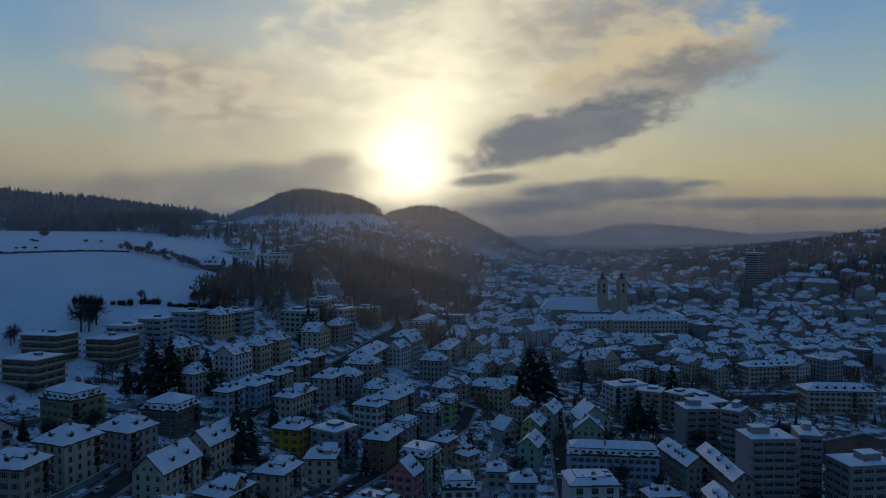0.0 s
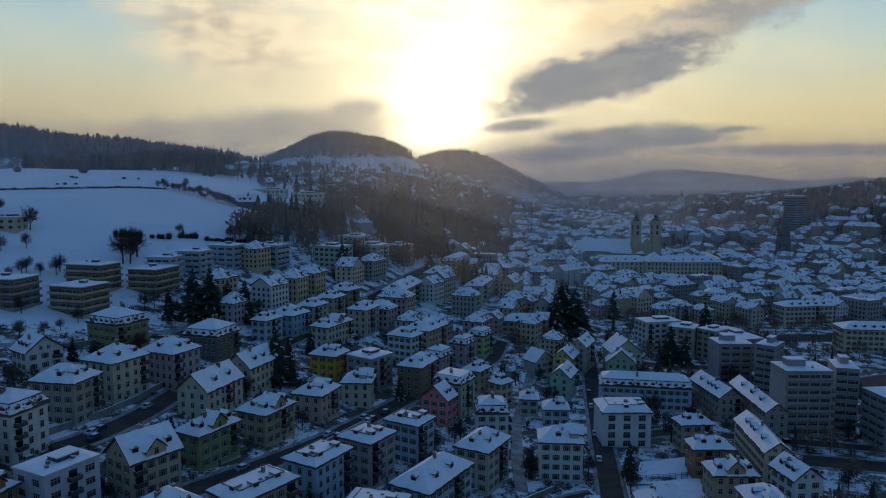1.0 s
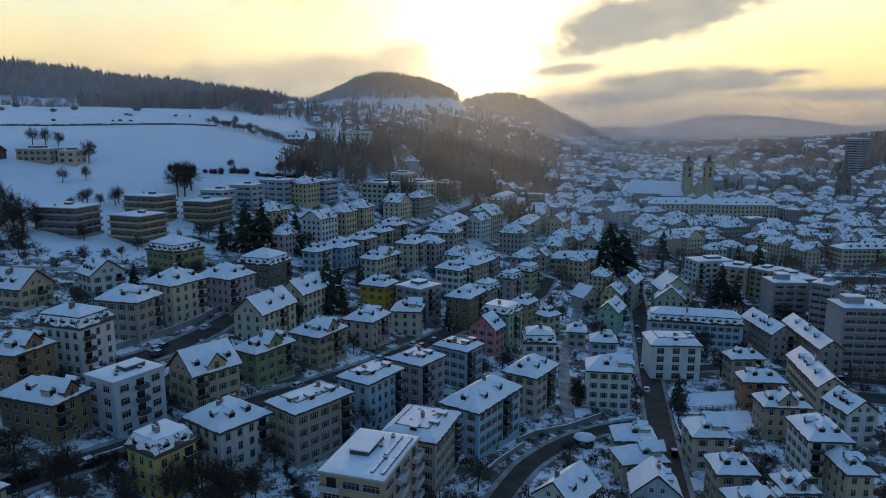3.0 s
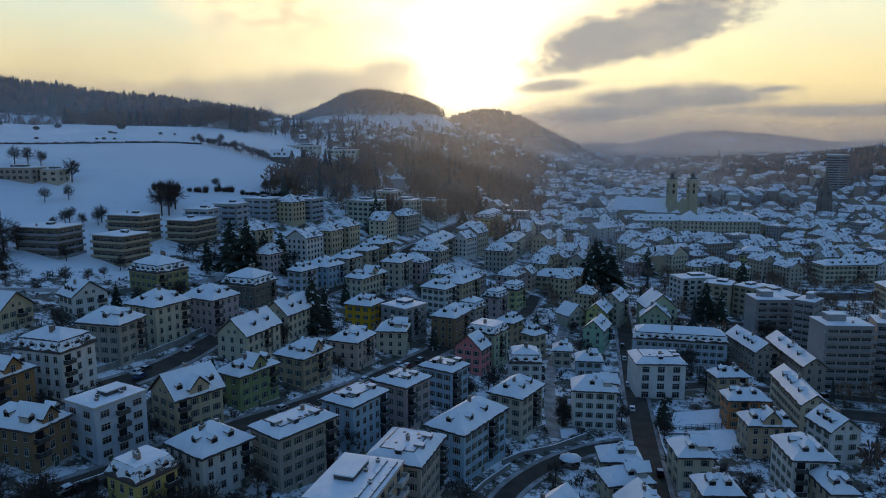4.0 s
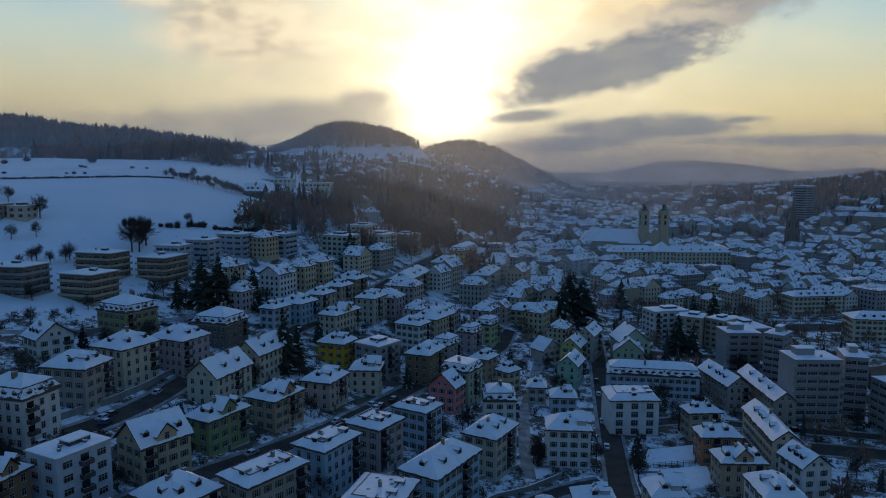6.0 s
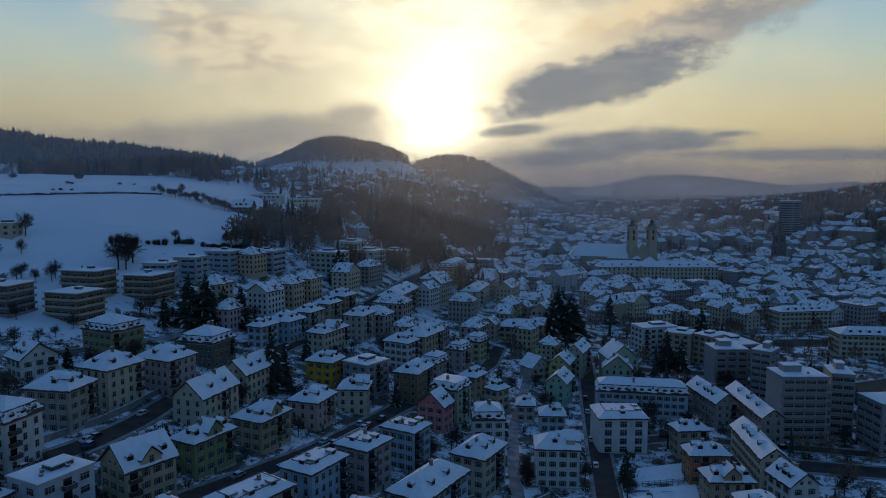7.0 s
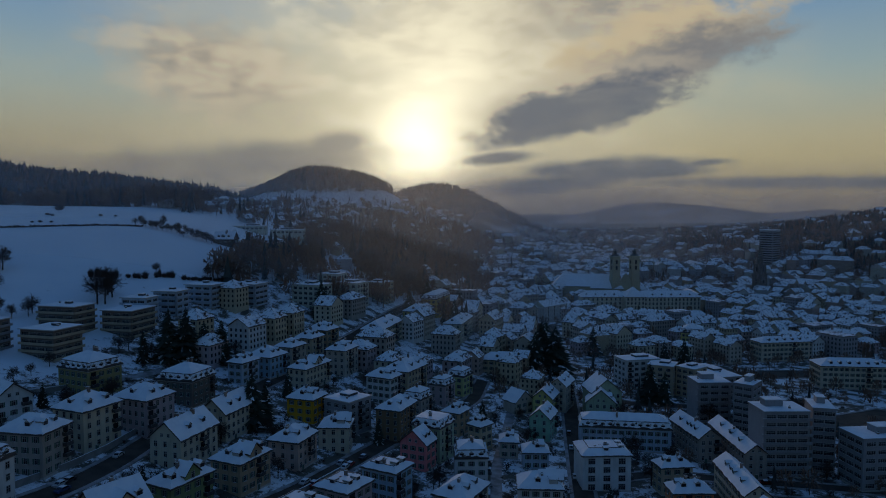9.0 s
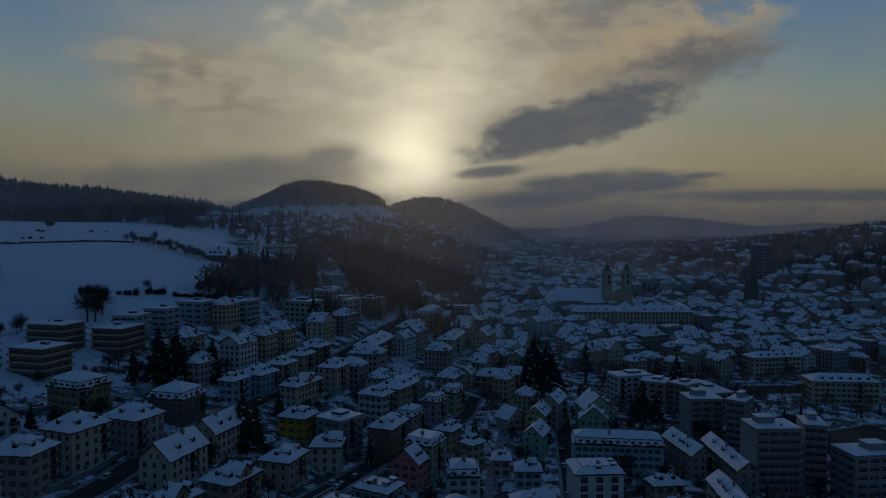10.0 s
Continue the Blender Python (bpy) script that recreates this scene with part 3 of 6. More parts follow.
g.box(-1.0, 1.0, -0.04, 0.03, 0.0, 2.2)
BALCONY_DOOR = g.data("balcony_door", GLASS)


# ---------------------------------------------------------------- roofs
def roof_faces(kind, w, d, o, slope):
    """Top faces of a roof over a w x d plan with overhang o, z from the eave: (faces, outline, rise)."""
    W, D = w / 2 + o, d / 2 + o
    drop = 0.0 if isinstance(slope, tuple) else -o * slope
    c = [(-W, -D, drop), (W, -D, drop), (W, D, drop), (-W, D, drop)]
    if kind == "hip":
        run = min(W, D)
        z = drop + run * slope
        if W >= D:
            a, b = (-(W - run) - 0.4, 0, z), (W - run + 0.4, 0, z)
            return [[c[0], c[1], b, a], [c[1], c[2], b], [c[2], c[3], a, b], [c[3], c[0], a]], c, z
        a, b = (0, -(D - run) - 0.4, z), (0, D - run + 0.4, z)
        return [[c[0], c[1], a], [c[1], c[2], b, a], [c[2], c[3], b], [c[3], c[0], a, b]], c, z
    if kind == "gablex":
        z = drop + D * slope
        a, b = (-W, 0, z), (W, 0, z)
        return [[c[0], c[1], b, a], [c[2], c[3], a, b]], [c[0], c[1], b, c[2], c[3], a], z
    if kind == "gabley":
        z = drop + W * slope
        a, b = (0, -D, z), (0, D, z)
        return [[c[1], c[2], b, a], [c[3], c[0], a, b]], [c[0], a, c[1], c[2], b, c[3]], z
    inset, rise = slope if isinstance(slope, tuple) else (2.6, 1.7)
    t = [(x * (1 - inset / W), y * (1 - inset / D), rise) for x, y, _ in c]
    return [[c[i], c[(i + 1) % 4], t[(i + 1) % 4], t[i]] for i in range(4)] + [t], c, rise


def slab(faces, outline, lift, thick):
    g = Geo()
    up = lambda p, k: (p[0], p[1], p[2] + k)
    for f in faces:
        g.face([up(p, lift + thick) for p in f])
        g.face([up(p, lift) for p in reversed(f)])
    n = len(outline)
    for i in range(n):
        a, b = outline[i], outline[(i + 1) % n]
        g.face([up(a, lift), up(b, lift), up(b, lift + thick), up(a, lift + thick)])
    return g


def snow_sheet(faces, lift, thick, rng, ragged=0.35, cell=1.1, level=False):
    """Snow lying on roof faces: each face cut into cells, uneven in depth, with a ragged rim."""
    g = Geo()
    for f in faces:
        p = [Vector(q) for q in f]
        if len(p) == 3:
            p = [p[0], p[1], p[2], p[2]]
        elif len(p) != 4:
            continue
        nu = max(2, min(22, int((p[1] - p[0]).length / cell)))
        nv = max(2, min(10, int((p[3] - p[0]).length / cell)))
        base = len(g.v)
        for j in range(nv + 1):
            for i in range(nu + 1):
                u, v = i / nu, j / nv
                q = (p[0] * (1 - u) + p[1] * u) * (1 - v) + (p[3] * (1 - u) + p[2] * u) * v
                edge = j == 0 or (level and (i in (0, nu) or j == nv))
                q = q + (p[3] - p[0]).normalized() * (rng.uniform(0.0, ragged) if j == 0 else 0.0)
                z = lift + (0.02 if edge else thick * (0.75 + 0.5 * rng.random()))
                g.v.append((q.x, q.y, q.z + z))
        for j in range(nv):
            for i in range(nu):
                a = base + j * (nu + 1) + i
                g.f.append((a, a + 1, a + nu + 2, a + nu + 1))
                g.m.append(0)
    return g


SITES = []


def house(x, y, eave, w, d, yaw, storeys, roof, paint, seed, detail=2):
    """A town house: x along its second visible front, y along its first; eave is the height of its wall top in the world."""
    rng = random.Random(seed)
    turn = pose(x, y, 0, 0, 0, yaw)
    foot = min(land(*(turn @ Vector((a * w / 2, b * d / 2, 0))).xy) for a in (-1, 1) for b in (-1, 1)) - 0.6
    high = eave - foot
    SITES.append((x, y, math.hypot(w, d) / 2))
    shape = dict(hip="hipped snow-covered roof", hipbig="long hipped roof under snow", gableL="steep gabled roof under snow", gableR="steep gabled roof under snow", cross="snowy roof with a cross gable",
                 crossL="gabled snowy roof with a cross gable", mansard="snowy mansard roof with dormers", mansardflat="mansard roof and flat snowy top", hipflat="truncated hipped roof under snow",
                 flat="flat snow-covered roof", modern="flat snowy roof and corner loggias", terrace="flat snowy roof and long balconies", slab="flat roof, many storeys tall")[roof]
    name = "apartment_block" if roof in ("flat", "modern", "terrace", "slab") else "house"
    home = thing(name, pose(x, y, foot, 0, 0, yaw), f"{WORDS[paint]} house with {shape}" if name == "house" else f"{WORDS[paint]} apartment block with {shape}",
                 "house" if name == "house" else "apartment block")
    wall, g = PAINT[paint], Geo()
    g.box(-w / 2, w / 2, -d / 2, d / 2, 0, high)
    o, slope = 0.65, 0.62
    kind = {"hip": "hip", "hipbig": "hip", "cross": "hip", "crossL": "gablex", "gableL": "gablex", "gableR": "gabley", "hipflat": "cut", "mansard": "steep", "mansardflat": "steep"}.get(roof, "flat")
    if roof == "hipbig":
        slope = 0.4
    if kind == "gablex":
        slope = 0.85
        g.face([(-w / 2, -d / 2, high), (-w / 2, 0, high + d / 2 * slope), (-w / 2, d / 2, high)])
        g.face([(w / 2, d / 2, high), (w / 2, 0, high + d / 2 * slope), (w / 2, -d / 2, high)])
    if kind == "gabley":
        slope = 0.75
        g.face([(-w / 2, -d / 2, high), (w / 2, -d / 2, high), (0, -d / 2, high + w / 2 * slope)])
        g.face([(w / 2, d / 2, high), (-w / 2, d / 2, high), (0, d / 2, high + w / 2 * slope)])
    # terrace walls go dark umber to paint in the shade behind deep balconies
    part("wall", g.data("wall", PAINT["umber"] if roof == "terrace" and paint != "paleblue" else wall), home)
    top = pose(0, 0, high)
    if kind == "flat":
        g = Geo()
        e = 0.35 if roof != "terrace" else 0.75
        g.box(-w / 2 - e, w / 2 + e, -d / 2 - e, d / 2 + e, 0, 0.35)
        part("roof", g.data("roof", TRIM if roof != "slab" else wall), home, top)
        f = [(-w / 2 - e + 0.15, -d / 2 - e + 0.15, 0), (w / 2 + e - 0.15, -d / 2 - e + 0.15, 0), (w / 2 + e - 0.15, d / 2 + e - 0.15, 0), (-w / 2 - e + 0.15, d / 2 + e - 0.15, 0)]
        part("roof_snow", snow_sheet([f], 0.36, 0.22, rng, 0.05, 1.0, True).data("roof_snow", ROOF_SNOW, True), home, top, "fresh snow on the flat roof")
        g = Geo()
        a, b = w * rng.uniform(0.16, 0.24), d * rng.uniform(0.14, 0.2)
        if roof == "terrace":
            a, b = 1.1, 1.4
        g.box(-a, a, -b, b, 0.3, 1.5 if roof != "slab" else 3.0, 0)
        g.box(-a - 0.15, a + 0.15, -b - 0.15, b + 0.15, 1.5 if roof != "slab" else 3.0, 1.8 if roof != "slab" else 3.3, 1)
        part("roof_housing", g.data("roof_housing", [METAL if roof != "slab" else wall, ROOF_SNOW]), home, pose(w * 0.1, d * rng.uniform(-0.1, 0.15), high))
        for i in range(3 if detail > 1 else 1):
            part("vent_pipe", CHIMNEY[2], home, pose(rng.uniform(-w, w) * 0.38, rng.uniform(-d, d) * 0.38, high - 0.2))
    else:
        if kind in ("cut", "steep"):
            inset = 0.95 if kind == "steep" else min(w, d) * 0.19
            lift = 2.5 if kind == "steep" else inset * 0.62
            o = 0.4 if kind == "steep" else 0.6
            faces, outline, rise = roof_faces("cut", w, d, o, (inset + o, lift))
        else:
            faces, outline, rise = roof_faces(kind, w, d, o, slope)
        part("roof", slab(faces, outline, 0.02, 0.24).data("roof", TILE), home, top, "dark tiled roof")
        sheets = faces[:4] if kind == "cut" else ([] if kind == "steep" else faces)
        if kind == "cut":
            sheets = faces
        if kind == "steep":
            t = faces[-1]
            if roof == "mansard":
                W2, D2 = t[2][0], t[2][1]
                upper, line, rise2 = roof_faces("hip", 2 * W2, 2 * D2, 0.25, 0.42)
                upper = [[(p[0], p[1], p[2] + rise) for p in q] for q in upper]
                line = [(p[0], p[1], p[2] + rise) for p in line]
                part("upper_roof", slab(upper, line, 0.25, 0.15).data("upper_roof", TILE), home, top)
                sheets = [[(p[0], p[1], p[2] + 0.2) for p in q] for q in upper]
                rise += rise2
            else:
                sheets = [[(p[0] * 1.03, p[1] * 1.03, p[2] + 0.05) for p in t]]
            lower = [[tuple(Vector(q[0]).lerp(Vector(q[3]), 0.02)), tuple(Vector(q[1]).lerp(Vector(q[2]), 0.02)), q[2], q[3]] for q in faces[:4]]
            part("lower_snow", snow_sheet(lower, 0.26, 0.10, rng, 0.9, 1.4).data("lower_snow", CITY_SNOW, True), home, top, "thin snow on the steep roof")
        part("roof_snow", snow_sheet(sheets, 0.27, 0.24, rng).data("roof_snow", ROOF_SNOW, True), home, top, "fresh snow on the roof")
        if kind == "cut":
            (x1, y1, z1), g = faces[-1][2], Geo()
            for a, b, c, e in ((-x1, x1, -y1 - 0.12, -y1 + 0.12), (-x1, x1, y1 - 0.12, y1 + 0.12), (-x1 - 0.12, -x1 + 0.12, -y1, y1), (x1 - 0.12, x1 + 0.12, -y1, y1)):
                g.box(a, b, c, e, z1 + 0.1, z1 + 0.62)
            part("parapet", g.data("parapet", METAL), home, top, "thin dark metal edge round the flat top")
            for i in range(4):
                g = Geo()
                g.box(-0.4, 0.4, -0.4, 0.4, 0.0, 0.14)
                part("skylight", g.data("skylight", METAL), home, top @ pose(rng.uniform(-0.8, 0.8) * x1, rng.uniform(-0.8, 0.8) * y1, z1 + 0.42))
        # a snow ridge along the eave and the gutter
        g = Geo()
        for (x0, x1, y0, y1) in ((-w / 2 - o - 0.1, w / 2 + o + 0.1, -d / 2 - o - 0.12, -d / 2 - o), (-w / 2 - o - 0.12, -w / 2 - o, -d / 2 - o, d / 2 + o)):
            if not (kind == "gablex" and x1 - x0 < 0.2) and not (kind == "gabley" and y1 - y0 < 0.2):
                z = -o * (slope if kind not in ("cut", "steep") else 0) - 0.05
                g.box(x0, x1, y0, y1, z, z + 0.16)
        part("gutter", g.data("gutter", METAL), home, top)
        # dormers and a cross gable
        def on_slope(run):
            return run * (2.6 if kind == "steep" else slope) + 0.1
        if roof in ("cross", "crossL"):
            cw = min(5.2, w * 0.42)
            g, h2 = Geo(), cw / 2 * 0.95
            g.box(-cw / 2, cw / 2, -d / 2 - 0.12, 0, high - 0.5, high + 1.6)
            g.face([(-cw / 2, -d / 2 - 0.12, high + 1.6), (cw / 2, -d / 2 - 0.12, high + 1.6), (0, -d / 2 - 0.12, high + 1.6 + h2)])
            part("cross_gable", g.data("cross_gable", wall), home)
            q = [[(cw / 2 + 0.4, -d / 2 - 0.6, 1.2), (cw / 2 + 0.4, 0.5, 1.2), (0, 0.5, 1.7 + h2), (0, -d / 2 - 0.6, 1.7 + h2)], [(-cw / 2 - 0.4, 0.5, 1.2), (-cw / 2 - 0.4, -d / 2 - 0.6, 1.2), (0, -d / 2 - 0.6, 1.7 + h2), (0, 0.5, 1.7 + h2)]]
            part("cross_roof", slab(q, [], 0.0, 0.18).data("cross_roof", TILE), home, top)
            part("cross_snow", snow_sheet(q, 0.2, 0.2, rng).data("cross_snow", ROOF_SNOW, True), home, top)
            part("window", WINDOW["plain"], home, pose(0, -d / 2 - 0.13, high + 1.2))
            spots = [(-w * 0.34, "R"), (w * 0.34, "R"), (rng.uniform(-1, 1), "L")]
        elif roof == "mansard" or roof == "mansardflat":
            n, k = max(2, int(w / 3.2)), max(2, int(d / 3.2))
            spots = [(w * ((i + 0.5) / n - 0.5) * 0.9, "R") for i in range(n)] + [(d * ((i + 0.5) / k - 0.5) * 0.9, "L") for i in range(k)]
        elif roof == "hipbig":
            n = int(w / 6)
            spots = [(w * ((i + 0.5) / n - 0.5) * 0.8, "R") for i in range(n)]
        else:
            spots = [(rng.uniform(-0.25, -0.12) * w, "R"), (rng.uniform(0.1, 0.25) * w, "R")]
            spots += [(rng.uniform(-0.12, 0.12) * d, "L")] if kind != "gablex" else []
        style = "box" if kind in ("cut",) else "gable"
        for s, side in spots:
            if (side == "R" and kind == "gabley"):
                continue
            run = 0.12 if kind == "steep" else 1.5
            m = pose(s, -d / 2 + run, on_slope(run) - 0.1) if side == "R" else pose(-w / 2 + run, s, on_slope(run) - 0.1, 0, 0, -90)
            part("dormer", DORMER[style], home, top @ m, "roof dormer with a small dark window")
        if kind == "gabley":
            for s in (-0.25, 0.0, 0.25):
                part("dormer", DORMER["gable"], home, top @ pose(-w / 2 + 1.4, s * d, 1.4 * slope, 0, 0, -90), "roof dormer with a small dark window")
        for i in range(1 if kind == "cut" else rng.choice((1, 2, 2, 3))):
            cx, cy = rng.uniform(-0.25, 0.25) * w, rng.uniform(-0.1, 0.12) * d
            z = rise - (abs(cy) * slope if kind in ("hip", "gablex") else (abs(cx) * slope if kind == "gabley" else 0.2)) - (max(0, abs(cx) - (w - d) / 2) * slope if kind == "hip" else 0)
            part("chimney", CHIMNEY[rng.choice((0, 0, 1))], home, pose(cx, cy, high + max(0.5, z), 0, 0, 90 * rng.randint(0, 1)))
    # plinth and cornice
    g = Geo()
    g.box(-w / 2 - 0.07, w / 2 + 0.07, -d / 2 - 0.07, d / 2 + 0.07, 0, 1.3)
    part("plinth", g.data("plinth", TRIM), home)
    if kind not in ("gablex", "gabley", "flat"):
        g = Geo()
        g.box(-w / 2 - 0.2, w / 2 + 0.2, -d / 2 - 0.2, d / 2 + 0.2, high - 0.38, high - 0.02)
        part("cornice", g.data("cornice", TRIM), home)
    # windows, storey by storey, on the fronts
    style = rng.choice(("plain", "shutter", "shutter"))
    if roof in ("flat", "modern", "slab", "terrace"):
        style = "wide"
    if roof in ("terrace", "slab", "modern"):
        style = "band"
    if seed == 52:
        style = "tall"
    pitch = {"tall": 4.2, "plain": 2.7, "shutter": 2.9, "wide": 3.5, "band": 4.1}[style]
    sides = [("R", w, -d / 2, 0), ("L", d, -w / 2, -90)]
    if detail > 1 and math.hypot(x, y) < 190:
        sides += [("B", w, -d / 2, 180), ("E", d, -w / 2, 90)]
    for side, long, off, rot in sides:
        n = max(2, int((long - 0.6) / (pitch * (1.0 if side in "RL" else 3.0))))
        stack = rng.randrange(n) if side == "R" and roof not in ("slab", "terrace") and n > 2 else -1
        if stack >= 0 and 17 < seed < 25:
            # thin dark panel on the wall in place of shaded loggia recesses
            g = Geo()
            s = long * ((stack + 0.5) / n - 0.5) * 0.94
            g.box(s - 1.2, s + 1.2, off - 0.10, off + 0.02, max(1.0, high - 3.05 * storeys), high - 0.5)
            part("loggia", g.data("loggia", GLASS), home, pose(0, 0, 0, 0, 0, rot), "tall dark panel standing in for the shade of recessed loggias")
        for k in range(storeys):
            z = high - 1.85 - 3.05 * k
            if z < 1.6:
                break
            for i in range(n):
                s = long * ((i + 0.5) / n - 0.5) * 0.94
                m = pose(0, 0, 0, 0, 0, rot) @ pose(s, off, z)
                if i == stack and k < storeys - 1:
                    b = part("balcony", BALCONY if roof != "modern" else LOGGIA, home, m @ pose(0, 0, -1.1), "balcony with snow on its floor")
                    part("balcony_door", BALCONY_DOOR, b)
                elif roof == "modern" and ((side == "R" and i == n - 1) or (side == "L" and i == 0 and k % 2 == 0)):
                    b = part("balcony", LOGGIA, home, m @ pose(0, 0, -1.1), "solid balcony edged with snow")
                    part("balcony_door", BALCONY_DOOR, b)
                else:
                    part("window", WINDOW[style], home, m)
            if (roof == "terrace" and side in "RL") or (roof == "slab" and side == "L" and k % 1 == 0 and long > 14):
                part("balcony", trough(long + 1.5, 0.75, 0.85).data("balcony", [wall, ROOF_SNOW]), home, pose(0, 0, 0, 0, 0, rot) @ pose(0, off, z - 1.15), "long solid balcony edged with snow")
        if kind in ("gablex", "gabley") and ((side == "L") == (kind == "gablex")) and side in "RL":
            for s in (-1.2, 1.2):
                part("window", WINDOW["small"], home, pose(0, 0, 0, 0, 0, rot) @ pose(s, off, high + 0.9))
    part("door", DOOR, home, pose(rng.uniform(-0.3, 0.3) * w, -d / 2, 0.55), "panelled entrance door")
    return home


g = Geo()
g.box(-0.6, 0.6, -0.08, 0.02, 0, 2.2, 0)
g.box(-0.75, 0.75, -0.12, 0.02, 2.2, 2.35, 1)
g.box(-0.75, -0.6, -0.12, 0.02, 0, 2.2, 1)
g.box(0.6, 0.75, -0.12, 0.02, 0, 2.2, 1)
g.box(-0.9, 0.9, -0.7, 0.0, -0.2, 0.0, 1)
DOOR = g.data("door", [SHUTTER, TRIM])


# ---------------------------------------------------------------- the houses that can be told apart
house(-92.3, 205.4, 39.1, 11.2, 14.2, 75, 4, "hip", "grey", 1, 1)
house(-86.3, 226.8, 39.4, 13.9, 12.9, 62, 4, "hip", "cream", 2, 1)
house(-74.2, 243.5, 37.7, 12.2, 14.4, 61, 4, "hip", "mauve", 3, 1)
house(-95.6, 179.9, 38.7, 11.2, 14.9, 71, 4, "mansard", "white", 4, 2)
house(-103.0, 165.6, 36.7, 11.2, 12.2, 69, 3, "cross", "ochre", 5, 2)
house(-103.4, 273.9, 41.3, 14.2, 16.7, 58, 3, "mansard", "olive", 6, 1)
house(-69.4, 278.9, 35.0, 14.7, 15.4, 68, 3, "mansard", "umber", 7, 1)
house(-132.7, 216.4, 40.6, 12.4, 16.4, 74, 2, "gableR", "beige", 8, 1)
house(-116.3, 238.8, 39.8, 11.7, 10.7, 49, 2, "gableR", "white", 9, 1)
house(-56.3, 224.8, 30.8, 18.2, 11.2, 67, 3, "gableL", "cream", 10, 1)
house(-48.3, 251.3, 30.5, 17.4, 10.4, 66, 3, "gableL", "cream", 11, 1)
house(-48.8, 191.7, 28.4, 14.4, 8.9, 57, 3, "cross", "green", 12, 2)
house(-59.4, 172.0, 29.6, 12.9, 11.7, 49, 3, "crossL", "beige", 13, 2)
house(-71.8, 154.8, 34.1, 13.0, 10.5, 59, 4, "flat", "paleblue", 14, 2)
house(-85.9, 146.4, 32.4, 9.4, 15.4, 70, 3, "cross", "brown", 15, 2)
house(-55.2, 132.3, 27.0, 9.2, 9.2, 57, 3, "mansardflat", "yellow", 16, 2)
house(-46.8, 148.6, 26.0, 12.9, 12.9, 52, 3, "hip", "white", 17, 2)
house(-29.6, 156.5, 26.6, 16.7, 10.7, 49, 4, "hipflat", "grey", 18, 2)
house(-17.3, 177.6, 24.9, 14.2, 10.4, 56, 4, "hipflat", "blue", 19, 2)
house(-5.3, 194.9, 23.2, 11.4, 11.4, 54, 4, "hipflat", "mauve", 20, 2)
house(7.3, 212.4, 21.3, 9.4, 12.2, 55, 4, "hipflat", "blue", 21, 2)
house(12.4, 175.5, 19.8, 21.2, 11.4, 54, 4, "hip", "blue", 22, 2)
house(28.8, 200.8, 18.1, 14.4, 10.9, 56, 4, "hip", "stone", 23, 2)
house(-3.3, 154.5, 20.8, 16.7, 13.4, 70, 4, "hipflat", "grey", 24, 2)
flats = house(-12.9, 132.0, 24.6, 19.5, 13.3, 72, 5, "modern", "tan", 25, 2)
house(-36.7, 212.2, 26.7, 13.4, 11.2, 59, 3, "cross", "tan", 26, 1)
house(-23.7, 234.0, 24.9, 12.7, 10.9, 66, 3, "hip", "pinkbeige", 27, 1)
house(-10.4, 252.7, 22.8, 10.2, 10.6, 82, 3, "cross", "cream", 28, 1)
house(-23.2, 278.1, 26.5, 10.2, 11.7, 64, 3, "hip", "hotelyellow", 29, 1)
house(-6.9, 273.5, 26.6, 12.8, 13.0, 50, 4, "flat", "concrete", 30, 1)
house(-25.6, 319.6, 29.9, 19.9, 9.2, 60, 3, "cross", "cream", 31, 1)
house(-12.0, 343.8, 32.4, 13.7, 10.4, 65, 4, "hip", "stone", 32, 1)
house(-53.2, 309.6, 34.5, 11.2, 7.7, 60, 3, "hip", "paleblue", 33, 1)
house(-45.2, 324.7, 33.9, 12.2, 12.7, 60, 3, "hip", "blue", 34, 1)
house(-36.7, 342.2, 34.6, 11.2, 9.7, 60, 3, "hip", "stone", 35, 1)
house(-29.2, 360.2, 35.4, 11.2, 9.9, 62, 3, "hip", "beige", 36, 1)
house(-23.4, 377.5, 36.5, 11.2, 12.2, 60, 3, "hip", "tan", 37, 1)
house(8.5, 400.8, 34.1, 37.2, 12.2, 70, 4, "hip", "cream", 38, 1)
house(31.9, 450.8, 35.0, 16.2, 13.2, 64, 4, "hip", "yellow", 39, 1)
house(59.8, 456.8, 27.1, 35.2, 11.2, 70, 4, "hip", "cream", 40, 1)
house(7.9, 313.7, 25.4, 9.4, 12.7, 57, 4, "hip", "white", 41, 1)
house(12.2, 274.4, 22.9, 15.7, 10.2, 63, 4, "hip", "brown", 42, 1)
house(18.6, 332.7, 24.8, 19.2, 13.2, 58, 4, "hip", "sand", 43, 1)
house(22.3, 299.4, 19.1, 10.2, 9.2, 56, 3, "mansard", "grey", 44, 1)
house(35.5, 324.2, 18.3, 10.2, 8.2, 56, 3, "mansard", "mauve", 45, 1)
house(46.3, 343.6, 17.6, 10.2, 9.2, 56, 3, "mansard", "lime", 46, 1)
house(74.1, 388.5, 15.5, 10.2, 17.5, 71, 3, "cross", "beige", 47, 1)
house(19.0, 246.9, 17.5, 7.7, 10.4, 59, 3, "gableL", "red", 48, 1)
house(25.4, 258.0, 20.0, 11.2, 11.9, 56, 4, "mansardflat", "sage", 49, 1)
house(37.5, 287.4, 16.3, 9.2, 8.2, 54, 3, "hip", "tan", 50, 1)
house(37.0, 239.6, 14.6, 11.2, 11.2, 86, 3, "mansard", "white", 51, 1)
house(85.0, 240.8, 13.8, 14.2, 17.1, 86, 4, "hipflat", "white", 52, 1)
